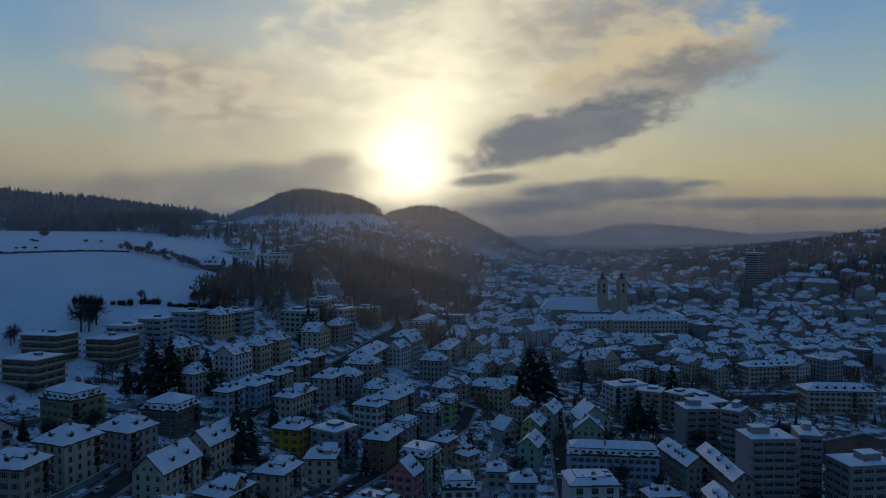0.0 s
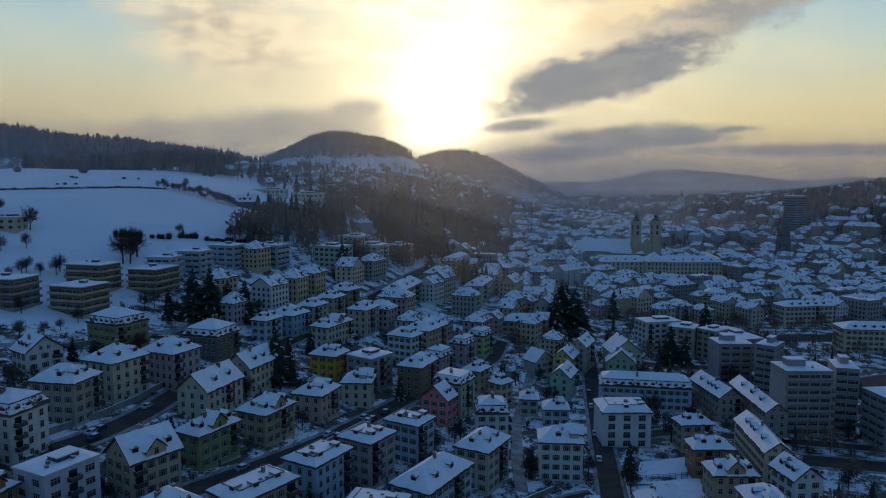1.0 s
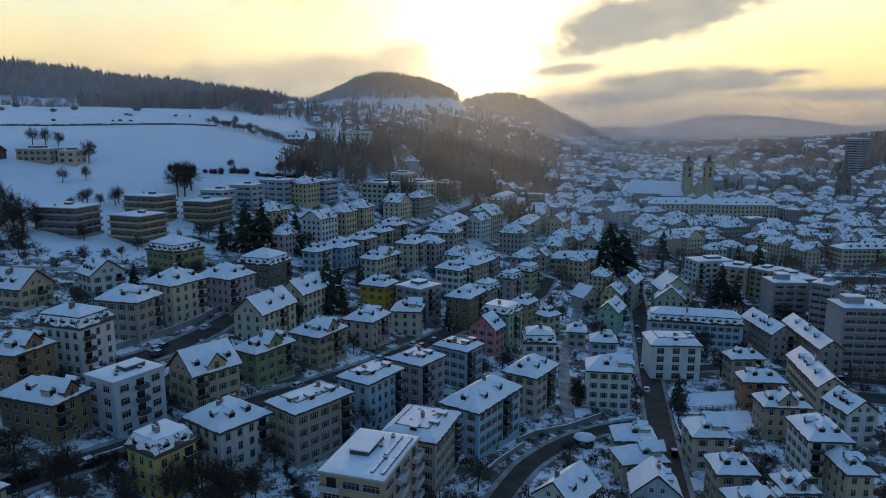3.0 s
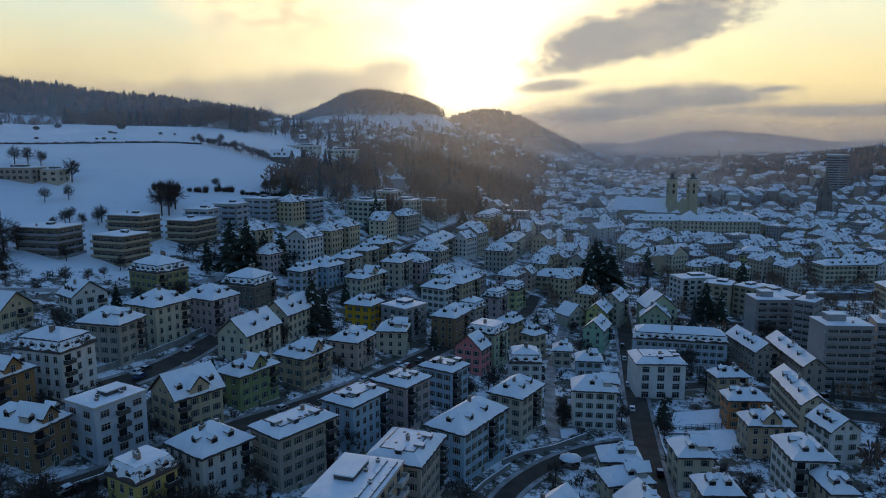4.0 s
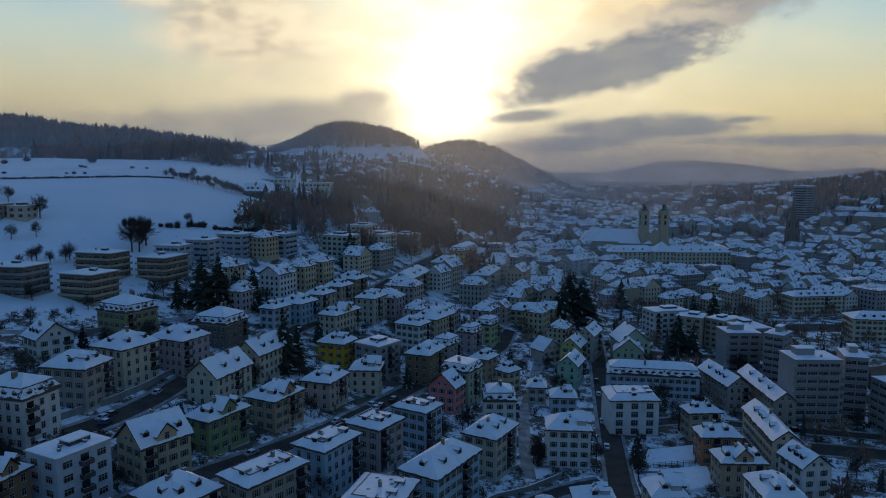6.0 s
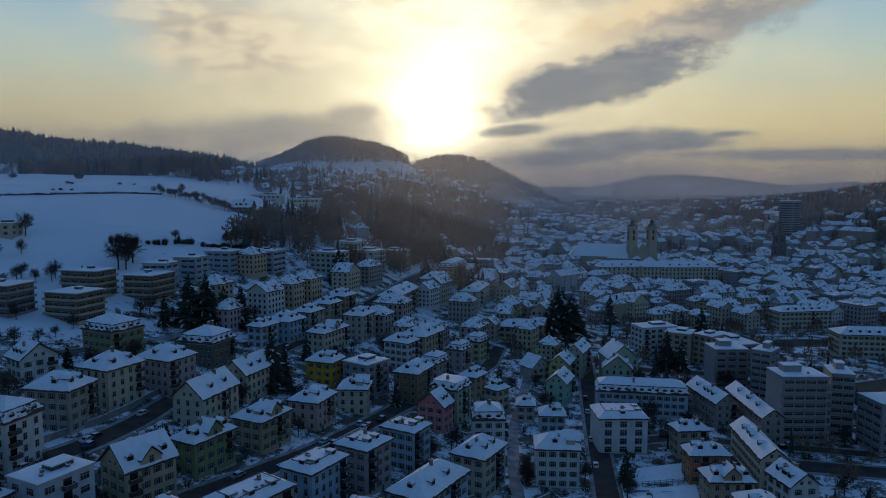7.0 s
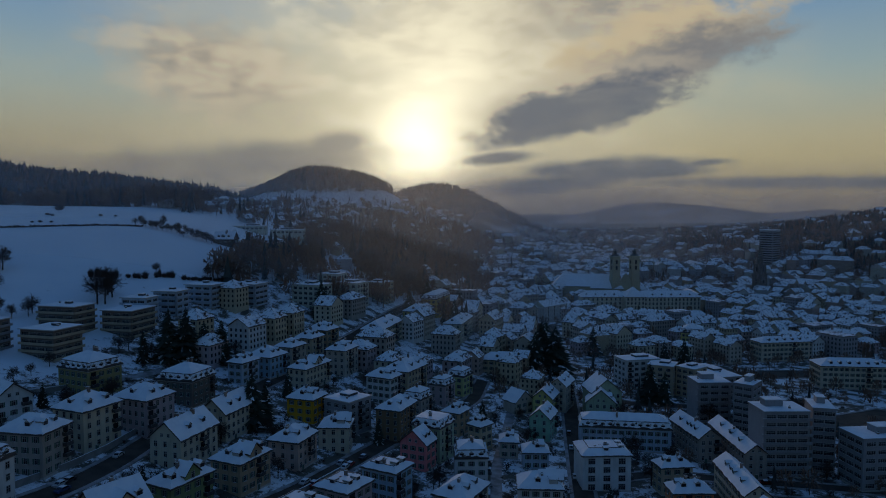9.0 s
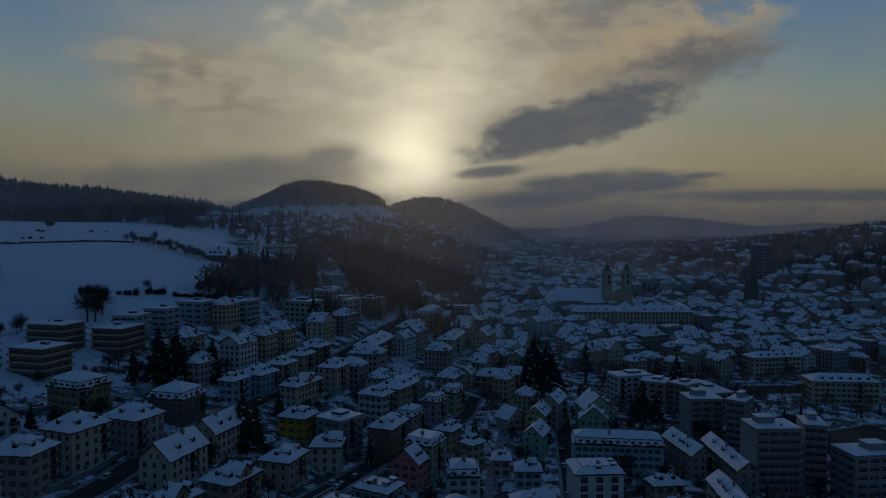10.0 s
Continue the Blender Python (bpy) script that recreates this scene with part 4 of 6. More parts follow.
house(107.8, 280.4, 9.9, 11.2, 36.9, 76, 3, "mansard", "paleblue", 53, 1)
house(113.2, 324.8, 13.6, 15.2, 14.3, 90, 4, "gableL", "sage", 54, 1)
house(109.4, 315.2, 10.6, 9.2, 13.2, 74, 3, "gableL", "sage", 55, 1)
house(75.7, 290.0, 12.4, 13.2, 8.7, 62, 3, "gableL", "mint", 56, 1)
house(84.4, 320.4, 12.4, 13.2, 9.2, 62, 3, "gableL", "limeyellow", 57, 1)
house(95.6, 332.9, 15.0, 16.2, 8.2, 60, 4, "gableL", "stone", 58, 1)
house(54.6, 209.7, 15.4, 10.2, 13.3, 81, 4, "cross", "white", 59, 1)
house(53.0, 174.3, 9.0, 8.2, 10.5, 85, 2, "hip", "beige", 61, 2)
house(51.2, 162.7, 8.8, 8.2, 11.4, 97, 2, "cross", "beige", 62, 2)
house(50.4, 147.9, 8.8, 8.2, 10.4, 81, 2, "gableL", "paleblue", 63, 2)
house(71.9, 173.5, 10.9, 10.2, 9.0, 87, 3, "cross", "cream", 64, 2)
house(70.1, 152.7, 11.3, 8.9, 8.9, -3, 3, "hip", "sand", 65, 2)
house(104.5, 212.2, 10.4, 12.7, 8.0, -5, 3, "hip", "orange", 66, 1)
house(108.5, 233.8, 10.4, 11.4, 7.2, 2, 3, "hip", "sand", 67, 1)
house(102.0, 193.3, 10.3, 12.7, 9.2, -5, 3, "cross", "tan", 68, 1)
house(99.0, 167.8, 13.2, 10.2, 13.7, -6, 4, "hip", "white", 69, 2)
house(81.3, 145.1, 10.6, 7.0, 7.5, -1, 3, "cross", "paleblue", 70, 2)
house(126.7, 220.4, 9.6, 8.4, 30.7, -10, 3, "gableR", "cream", 71, 1)
house(121.5, 191.5, 9.6, 9.2, 11.2, 4, 3, "gableR", "white", 72, 1)
house(100.3, 156.8, 9.9, 6.2, 12.4, -3, 3, "hip", "beige", 73, 2)
house(135.7, 273.6, 9.6, 9.2, 26.2, 1, 3, "gableR", "taupe", 74, 1)
house(147.3, 261.7, 9.3, 8.0, 37.5, -7, 3, "gableR", "taupe", 75, 1)
house(163.9, 318.0, 18.2, 13.5, 15.7, 86, 6, "slab", "concrete", 76, 1)
house(173.8, 300.8, 21.1, 12.3, 8.3, 43, 7, "slab", "concrete", 77, 1)
house(187.5, 361.1, 12.1, 13.5, 31.5, 9, 4, "flat", "concrete", 78, 1)
house(160.9, 364.8, 15.7, 13.5, 13.6, 56, 5, "flat", "sand", 79, 1)
house(173.8, 357.5, 15.4, 11.5, 11.3, 32, 5, "flat", "sand", 80, 1)
house(151.2, 377.2, 16.6, 21.3, 13.3, 9, 5, "flat", "white", 81, 1)
house(232.4, 478.7, 12.1, 15.2, 15.4, 62, 4, "mansard", "limeyellow", 82, 1)
house(276.3, 442.0, 11.7, 35.2, 13.2, 3, 4, "hipbig", "cream", 83, 1)
house(275.2, 371.7, 11.5, 37.2, 15.2, -12, 4, "hipbig", "cream", 84, 1)
house(158.4, 251.2, 24.1, 13.5, 17.3, 85, 8, "slab", "concrete", 85, 1)
house(177.2, 253.9, 23.9, 13.5, 8.1, 69, 8, "slab", "concrete", 86, 1)
house(187.6, 236.7, 17.8, 19.5, 13.5, 0, 6, "slab", "concrete", 87, 1)
house(-159.4, 301.8, 55.0, 14.5, 20.8, 76, 4, "terrace", "concrete", 88, 1)
house(-131.1, 306.4, 50.9, 15.0, 17.0, 68, 4, "terrace", "sand", 89, 1)
house(-137.7, 337.2, 56.1, 12.8, 19.5, 70, 4, "terrace", "sand", 90, 1)
house(-112.9, 345.6, 52.9, 18.0, 15.3, 72, 4, "terrace", "sand", 91, 1)
house(-112.5, 360.9, 56.5, 11.0, 13.0, 74, 4, "terrace", "paleblue", 92, 1)
house(-102.0, 377.2, 57.7, 11.8, 13.3, 72, 4, "terrace", "paleblue", 93, 1)
house(-89.3, 397.5, 58.8, 13.5, 16.0, 70, 4, "terrace", "paleblue", 94, 1)
house(-68.4, 413.9, 57.2, 13.5, 16.3, 68, 4, "terrace", "paleblue", 95, 1)
house(-33.9, 433.6, 54.3, 14.5, 19.5, 62, 5, "flat", "palegreen", 96, 1)
house(-11.0, 460.0, 52.4, 15.5, 17.5, 62, 5, "flat", "palegreen", 97, 1)
house(-24.0, 474.0, 57.0, 12.0, 16.0, 62, 5, "flat", "palegreen", 116, 1)
house(8.0, 488.0, 49.5, 13.0, 15.0, 62, 5, "flat", "sand", 117, 1)
house(-213.6, 382.6, 76.5, 13.5, 18.5, 84, 3, "flat", "taupe", 98, 1)
house(-197.6, 384.6, 75.4, 10.5, 10.0, 84, 3, "flat", "stone", 111, 1)
house(-236.0, 374.0, 76.0, 12.0, 11.0, 60, 2, "gableR", "dark", 112, 1)
house(-101.0, 512.0, 79.0, 13.0, 14.0, 84, 2, "gableR", "dark", 99, 1)
house(-72.0, 536.0, 74.0, 12.0, 15.0, 66, 3, "mansard", "yellow", 113, 1)
house(-100.0, 604.0, 86.0, 12.0, 27.0, 84, 1, "flat", "palegreen", 114, 1)
house(-68.0, 606.0, 82.5, 12.0, 27.0, 84, 1, "flat", "palegreen", 115, 1)
house(103.2, 795.9, 37.1, 12.2, 12.2, 59, 3, "hip", "stone", 100, 1)
house(49.1, 505.7, 36.3, 31.2, 11.2, 66, 4, "mansard", "yellow", 101, 1)
house(-83.5, 112.0, 27.3, 11.2, 11.2, 70, 3, "hip", "beige", 103, 2)
house(-65.0, 109.6, 24.2, 9.6, 13.0, 72, 3, "hip", "beige", 104, 2)
house(69.1, 137.2, 11.2, 11.2, 9.2, 2, 3, "cross", "beige", 105, 2)
house(28.2, 137.3, 13.8, 11.2, 9.2, 50, 3, "gableL", "white", 106, 2)
house(64.1, 256.0, 9.5, 8.2, 9.6, 82, 2, "hip", "paleblue", 107, 1)
house(71.7, 322.8, 10.1, 9.2, 10.8, 118, 2, "gableL", "stone", 108, 1)
house(55.9, 265.8, 10.5, 8.2, 7.0, 79, 2, "hip", "stone", 109, 1)
house(45.4, 271.5, 15.1, 7.2, 6.5, 41, 3, "hip", "beige", 110, 1)

for i in range(5):
    for s in (-1, 1):
        g = Geo()
        g.box(-1.5, 1.5, -0.35, 0.35, 0.0, 0.35, 0)
        g.box(-1.5, 1.5, -0.30, 0.30, 0.35, 0.5, 1)
        part("roof_light", g.data("roof_light", [METAL, ROOF_SNOW]), flats, pose(-6.5 + 3.3 * i, -4.6 + 1.1 * s, 16.9 + 0.6), "row of low dark roof lights edged with snow")


# ---------------------------------------------------------------- a snowed-over playground below the white house
def snow_court(corners, text):
    g, n = Geo(), 10
    p = [Vector((x, y, 0)) for x, y in corners]
    at = lambda i, j: (p[0].lerp(p[1], i / n)).lerp(p[3].lerp(p[2], i / n), j / n)
    lift = max(land(x, y) for x, y in corners) + 0.25
    up = lambda q, edge: (q.x, q.y, lift - (0.12 if edge else 0.0) + 0.05 * noise.noise((q.x / 3, q.y / 3, 1.0)))
    for i in range(n):
        for j in range(n):
            g.face([up(at(a, b), a in (0, n) or b in (0, n)) for a, b in ((i, j), (i + 1, j), (i + 1, j + 1), (i, j + 1))])
    rim = [Vector(up(q, True)) for q in p]
    g.ring([q - Vector((0, 0, 1.2)) for q in rim], rim)
    SITES.append((sum(q.x for q in p) / 4, sum(q.y for q in p) / 4, 10.5))
    tagged(new("pavement", g.weld().data("pavement", ROOF_SNOW, True)), text, "pavement", kind="structure")
    return lift


snow_court([(73, 189), (95, 193), (99, 207), (77, 205)], "smooth snow over a walled playground")
deck = snow_court([(79, 209), (97, 211), (102, 224), (85, 221)], "smooth snow over an upper playground terrace")
fence = thing("fence", pose(78, 207.2, deck, 0, 0, 5.2), "low dark metal fence across a snowy playground", "fence")
for i in range(12):
    g = Geo()
    g.box(2 * i - 0.06, 2 * i + 0.06, -0.06, 0.06, -1.0, 1.25)
    part("post", g.data("post", METAL), fence)
for z in (0.5, 1.1):
    g = Geo()
    g.box(-0.1, 22.1, -0.04, 0.04, z, z + 0.08)
    part("rail", g.data("rail", METAL), fence)

gazebo = thing("gazebo", pose(41, 179, land(41, 179)), "small round timber gazebo with a snowy roof", "gazebo")
ring = [(2.6 * math.cos(a * math.pi / 4), 2.6 * math.sin(a * math.pi / 4)) for a in range(8)]
for x, y in ring:
    g = Geo()
    g.box(x - 0.09, x + 0.09, y - 0.09, y + 0.09, -0.3, 2.3)
    part("post", g.data("post", PAINT["dark"]), gazebo)
g = Geo()
g.ring([(x * 1.2, y * 1.2, 2.3) for x, y in ring], [(x * 1.2, y * 1.2, 2.5) for x, y in ring])
g.ring([(x * 1.2, y * 1.2, 2.5) for x, y in ring], [(x * 0.08, y * 0.08, 3.7) for x, y in ring])
part("roof", g.weld().data("roof", ROOF_SNOW, True), gazebo)
g = Geo()
g.ring([(x * 0.97, y * 0.97, -0.2) for x, y in ring], [(x * 0.97, y * 0.97, 0.9) for x, y in ring])
part("parapet", g.data("parapet", PAINT["dark"]), gazebo)
SITES.append((41, 179, 4))


# ---------------------------------------------------------------- trees
def conifer_meshes(seed, tall=20.0, wide=4.5):
    rng = random.Random(seed)
    trunk, crown = Geo(), Geo()
    trunk.tube([(0, 0, -0.6), (0, 0, tall * 0.5), (0, 0, tall * 0.97)], [0.32, 0.2, 0.04], 6)
    tiers = 28
    for k in range(tiers):
        f = k / (tiers - 1)
        z, reach = tall * (0.08 + 0.90 * f + rng.uniform(-0.015, 0.015)), wide * (1 - f) ** 0.8 * rng.uniform(0.8, 1.12) + 0.18
        n = 15 if f < 0.8 else 8
        for i in range(n):
            z = tall * (0.07 + 0.90 * f) + rng.uniform(-0.4, 0.4)
            a = 2 * math.pi * (i + rng.random()) / n
            r, fall = reach * rng.uniform(0.65, 1.12), reach * rng.uniform(0.18, 0.42)
            c, s = math.cos(a), math.sin(a)
            half = r * 0.27
            tip = (r * c, r * s, z - fall)
            l, e = (0.55 * r * c - half * s, 0.55 * r * s + half * c, z - fall * 0.35 - 0.25), (0.55 * r * c + half * s, 0.55 * r * s - half * c, z - fall * 0.35 - 0.25)
            mid = (0.5 * r * c, 0.5 * r * s, z - fall * 0.1 + 0.15)
            snowy = 1 if rng.random() < 0.10 else 0
            crown.face([(0, 0, z + 0.3), l, mid], snowy)
            crown.face([(0, 0, z + 0.3), mid, e], 0)
            crown.face([mid, l, tip], 0)
            crown.face([mid, tip, e], snowy)
    return trunk.data("trunk", BARK), crown.data("crown", [NEEDLE, ROOF_SNOW])


def bare_meshes(seed, tall=10.0, wide=4.3):
    """A leafless tree: a trunk, limbs that fork outwards, and a rounded haze of twigs."""
    rng = random.Random(seed)
    trunk, crown = Geo(), Geo()
    top = Vector((rng.uniform(-0.3, 0.3), rng.uniform(-0.3, 0.3), tall * 0.62))
    trunk.tube([(0, 0, -0.5), (top.x * 0.4, top.y * 0.4, tall * 0.25), top], [tall * 0.024, tall * 0.019, tall * 0.009], 7)
    middle = Vector((0, 0, tall * 0.52))

    def rim(f):
        a, up = rng.uniform(0, 6.283), rng.uniform(-0.75, 1.0)
        r = math.sqrt(max(0.0, 1 - up * up))
        return middle + Vector((math.cos(a) * r * wide, math.sin(a) * r * wide, up * tall * 0.45)) * f

    for i in range(15):
        start = Vector((0, 0, 0)).lerp(top, rng.uniform(0.3, 1.0))
        end = rim(rng.uniform(0.55, 0.8))
        bend = start.lerp(end, 0.5) + Vector((0, 0, -tall * 0.015))
        crown.tube([start, bend, end], [tall * 0.010, tall * 0.007, tall * 0.004], 4)
        for j in range(7):
            p = start.lerp(end, rng.uniform(0.35, 1.0))
            q = p + (rim(1.0) - p) * rng.uniform(0.45, 0.75)
            crown.tube([p, q], [0.05, 0.025], 3)
            for k in range(8):
                a = p.lerp(q, rng.uniform(0.2, 1.0))
                out = (a - middle).normalized() + Vector((rng.uniform(-0.8, 0.8), rng.uniform(-0.8, 0.8), rng.uniform(-0.3, 0.9)))
                e = a + out.normalized() * rng.uniform(0.08, 0.16) * tall
                side = out.cross(Vector((rng.uniform(-1, 1), rng.uniform(-1, 1), 0.4))).normalized() * 0.036
                crown.face([a - side, a + side, e])
    return trunk.data("trunk", BARK), crown.data("crown", TWIG)


def make_tree(kind, meshes, m, label):
    t = thing(kind, m, label, "tree")
    part("trunk", meshes[0], t)
    part("crown", meshes[1], t)
    return t


def sized(x, y, spin, k, kz=None):
    return pose(x, y, land(x, y), 0, 0, spin) @ Matrix.Diagonal((k, k, kz or k, 1))


CONIFER = [conifer_meshes(s) for s in (1, 2, 3)]
BARE = [bare_meshes(s) for s in (4, 5, 6, 7)]
FIRS = "tall dark conifer dusted with snow"
for i, (x, y, tall) in enumerate(((-87, 318, 24), (-80, 320, 25), (-73, 323, 19), (-66, 326, 20), (-41, 258, 21), (-37, 263, 17), (-27, 415, 23), (57, 458, 24), (63, 466, 20), (96, 560, 22),
                                  (104, 408, 29), (111, 403, 27), (98, 400, 24), (108, 416, 28), (146, 346, 21), (152, 341, 18), (49, 288, 15), (77, 209, 12), (-96, 312, 15), (28, 470, 20),
                                  (186, 420, 18), (196, 414, 20), (-60, 196, 9), (-92, 150, 8), (150, 452, 20), (-110, 250, 9), (-33, 298, 12), (5, 262, 10), (44, 520, 22), (70, 540, 20))):
    make_tree("conifer", CONIFER[i % 3], sized(x, y, 40 * i, tall / 20 * (2.3 if tall > 26 else (1.6 if tall > 18 else 1.2)), tall / 20), FIRS)
LONE = "leafless deciduous tree standing in snow"
rng = random.Random(11)
for i, (x, y, tall) in enumerate(((-229, 403, 12), (-222, 404, 12), (-215, 404, 11), (-190, 387, 15), (-189, 356, 9), (-181, 364, 9), (-135, 366, 19), (-132, 368, 17),
                                  (-182, 299, 15), (-188, 292, 15), (-176, 290, 13), (-194, 300, 15), (-170, 296, 11), (-200, 288, 16), (-201, 318, 14), (-192, 312, 14), (-168, 333, 9), (-161, 335, 8), (-156, 340, 9), (-148, 336, 7),
                                  (-96, 433, 9), (-145, 396, 8), (-122, 420, 8), (-84, 436, 9), (-152, 540, 9), (-205, 310, 14), (-212, 322, 13))):
    make_tree("bare_tree", BARE[i % 4], sized(x, y, rng.uniform(0, 360), tall / 10), LONE)
for i in range(34):
    f = (i // 2) / 16
    x, y = -166 + 56 * f + rng.uniform(-1.5, 1.5), 522 - 22 * f + 9 * (i % 2) + rng.uniform(-3, 3)
    make_tree("bare_tree", BARE[i % 4], sized(x, y, rng.uniform(0, 360), rng.uniform(0.6, 0.95), rng.uniform(0.5, 0.75)), "small leafless orchard tree in a row")


def clear(x, y, room):
    return all((x - a) ** 2 + (y - b) ** 2 > (r * 0.88 + room) ** 2 for a, b, r in SITES) and all((x - a) ** 2 + (y - b) ** 2 > (r + room) ** 2 for a, b, r in ROADS)


for i, (x, y, tall) in enumerate(((-88, 128, 11), (-92, 133, 12), (-84, 131, 10), (-97, 139, 12), (-80, 124, 9), (-72, 128, 10), (-98, 128, 13), (-58, 122, 9), (-66, 118, 10), (-40, 128, 9), (-37, 133, 8), (-44, 124, 9), (-52, 142, 9), (-36, 146, 8))):
    make_tree("bare_tree", BARE[i % 4], sized(x, y, 50 * i, tall / 10), "leafless deciduous tree beside a street")
for i, (x, y, tall) in enumerate(((-51, 127, 11), (-46, 128, 12), (-42, 131, 11), (-32, 152, 10), (-21, 139, 9), (-18, 170, 9), (-68, 163, 8), (105, 264, 13), (103, 239, 11), (147, 248, 12), (162, 262, 13),
                                  (121, 215, 9), (93, 198, 9), (74, 199, 8), (64, 210, 8), (-178, 282, 17), (-171, 288, 18), (-168, 267, 15), (-160, 267, 13), (-168, 337, 9), (-156, 344, 10), (-135, 380, 17), (-132, 378, 16),
                                  (23, 228, 8), (-82, 173, 8), (-73, 125, 10), (35, 169, 7), (114, 304, 12), (160, 309, 12), (195, 311, 13), (208, 318, 12), (150, 300, 11))):
    if clear(x, y, -1.0):
        make_tree("bare_tree", BARE[i % 4], sized(x, y, 70 * i, tall / 10 * 1.15, tall / 10), "dense leafless tree in a snowy yard")
made = 0
while made < 150:
    y = rng.uniform(112, 340)
    x = rng.uniform(-0.62 * y, 0.72 * y)
    if clear(x, y, 1.0):
        make_tree("bare_tree", BARE[made % 4], sized(x, y, rng.uniform(0, 360), rng.uniform(0.45, 1.0)), "leafless garden tree between snowy houses")
        made += 1


# ---------------------------------------------------------------- hedges and bushes
def twiggy(g, x, y, z, wide, tall, rng, n=26, mat=0):
    """A leafless bush: many thin stems that fan out into a rounded top."""
    for _ in range(n):
        a, lean = rng.uniform(0, 6.283), math.sqrt(rng.random())
        bx, by = x + rng.uniform(-0.3, 0.3) * wide, y + rng.uniform(-0.3, 0.3) * wide
        tx, ty = bx + math.cos(a) * lean * wide * 0.55, by + math.sin(a) * lean * wide * 0.55
        tz = z + tall * (1.0 - 0.6 * lean * lean) * rng.uniform(0.75, 1.1)
        s = 0.035 * wide
        g.face([(bx - s * math.sin(a), by + s * math.cos(a), z - 0.2), (bx + s * math.sin(a), by - s * math.cos(a), z - 0.2), (tx, ty, tz)], mat)
        c = rng.uniform(0, 6.283)
        mx, my, mz = (bx + tx) / 2, (by + ty) / 2, (z + tz) / 2
        g.face([(mx, my, mz - 0.03 * wide), (mx, my, mz + 0.03 * wide), (mx + 0.35 * wide * math.cos(c), my + 0.35 * wide * math.sin(c), mz + tall * rng.uniform(0.05, 0.3))], mat)


def hedge(points, wide, tall, label):
    g = Geo()
    for (ax, ay), (bx, by) in zip(points, points[1:]):
        n = max(1, int(math.hypot(bx - ax, by - ay) / (wide * 0.7)))
        for i in range(n):
            x, y = ax + (bx - ax) * i / n + rng.uniform(-0.5, 0.5), ay + (by - ay) * i / n + rng.uniform(-0.5, 0.5)
            twiggy(g, x, y, land(x, y), wide * rng.uniform(0.7, 1.3), tall * rng.uniform(0.6, 1.2), rng, 110)
    tagged(new("hedge", g.data("hedge", TWIG)), label, "hedge")


hedge([(-300, 447), (-281, 452), (-250, 462), (-220, 474), (-190, 497), (-160, 520)], 1.9, 1.8, "low dark field hedge across a snowy meadow")
hedge([(-150, 398), (-143, 401), (-136, 404)], 3.2, 7.0, "dense leafless thicket on the snowy meadow")
hedge([(-133, 407), (-128, 409), (-123, 412)], 3.0, 4.6, "dense leafless thicket on the snowy meadow")
hedge([(-121, 415), (-117, 418), (-111, 421)], 3.0, 5.8, "dense leafless thicket on the snowy meadow")
hedge([(-107, 421), (-97, 427), (-88, 433), (-78, 443)], 3.0, 3.4, "long leafless thicket at the foot of the meadow")
for x, y, k in ((-346, 591, 5.5), (-300, 561, 4.5), (-292, 578, 5.0), (-239, 572, 6.0), (-340, 560, 4.0), (-233, 539, 2.6), (-229, 536, 2.2), (-221, 499, 2.4), (-215, 502, 2.0), (-225, 497, 1.8), (-199, 546, 2.6), (-264, 493, 2.4), (-236, 543, 2.0), (-190, 551, 2.0)):
    g = Geo()
    twiggy(g, x, y, land(x, y), k, k * 0.8, rng, 260)
    tagged(new("bush", g.data("bush", TWIG)), "dark rounded bush on the snowy meadow", "bush")


# ---------------------------------------------------------------- garden shrubs, walls, parked cars
shrubs = Geo()
count = 0
while count < 4000:
    y = rng.uniform(105, 380)
    x = rng.uniform(-0.70 * y, 0.74 * y)
    if town_share(x, y) > 0.7 and clear(x, y, 0.2):
        k = rng.uniform(0.6, 1.6)
        k *= 2.4 if count % 6 == 0 else 1.0
        twiggy(shrubs, x, y, land(x, y), k * 1.3, k, rng, 18)
        count += 1
tagged(new("garden_shrubs", shrubs.data("garden_shrubs", TWIG)), "leafless garden shrubs between the houses", "shrubs", kind="stuff")


def garden_wall(points, tall=1.3):
    g = Geo()
    pts = []
    for (ax, ay), (bx, by) in zip(points, points[1:]):
        n = max(1, int(math.hypot(bx - ax, by - ay) / 2.5))
        pts += [Vector((ax + (bx - ax) * i / n, ay + (by - ay) * i / n, 0)) for i in range(n)]
    pts.append(Vector((*points[-1], 0)))
    rings = []
    for i, p in enumerate(pts):
        go = (pts[min(i + 1, len(pts) - 1)] - pts[max(i - 1, 0)]).normalized()
        s = Vector((go.y, -go.x, 0)) * 0.22
        z = land(p.x, p.y)
        rings.append([(p.x - s.x, p.y - s.y, z - 0.8), (p.x - s.x, p.y - s.y, z + tall), (p.x + s.x, p.y + s.y, z + tall), (p.x + s.x, p.y + s.y, z - 0.8)])
    for q, r in zip(rings, rings[1:]):
        for i in range(3):
            g.face([q[i], q[i + 1], r[i + 1], r[i]], 1 if i == 1 else 0)
    tagged(new("garden_wall", g.weld().data("garden_wall", [STONE_WALL, ROOF_SNOW])), "low grey stone garden wall capped with snow", "wall")


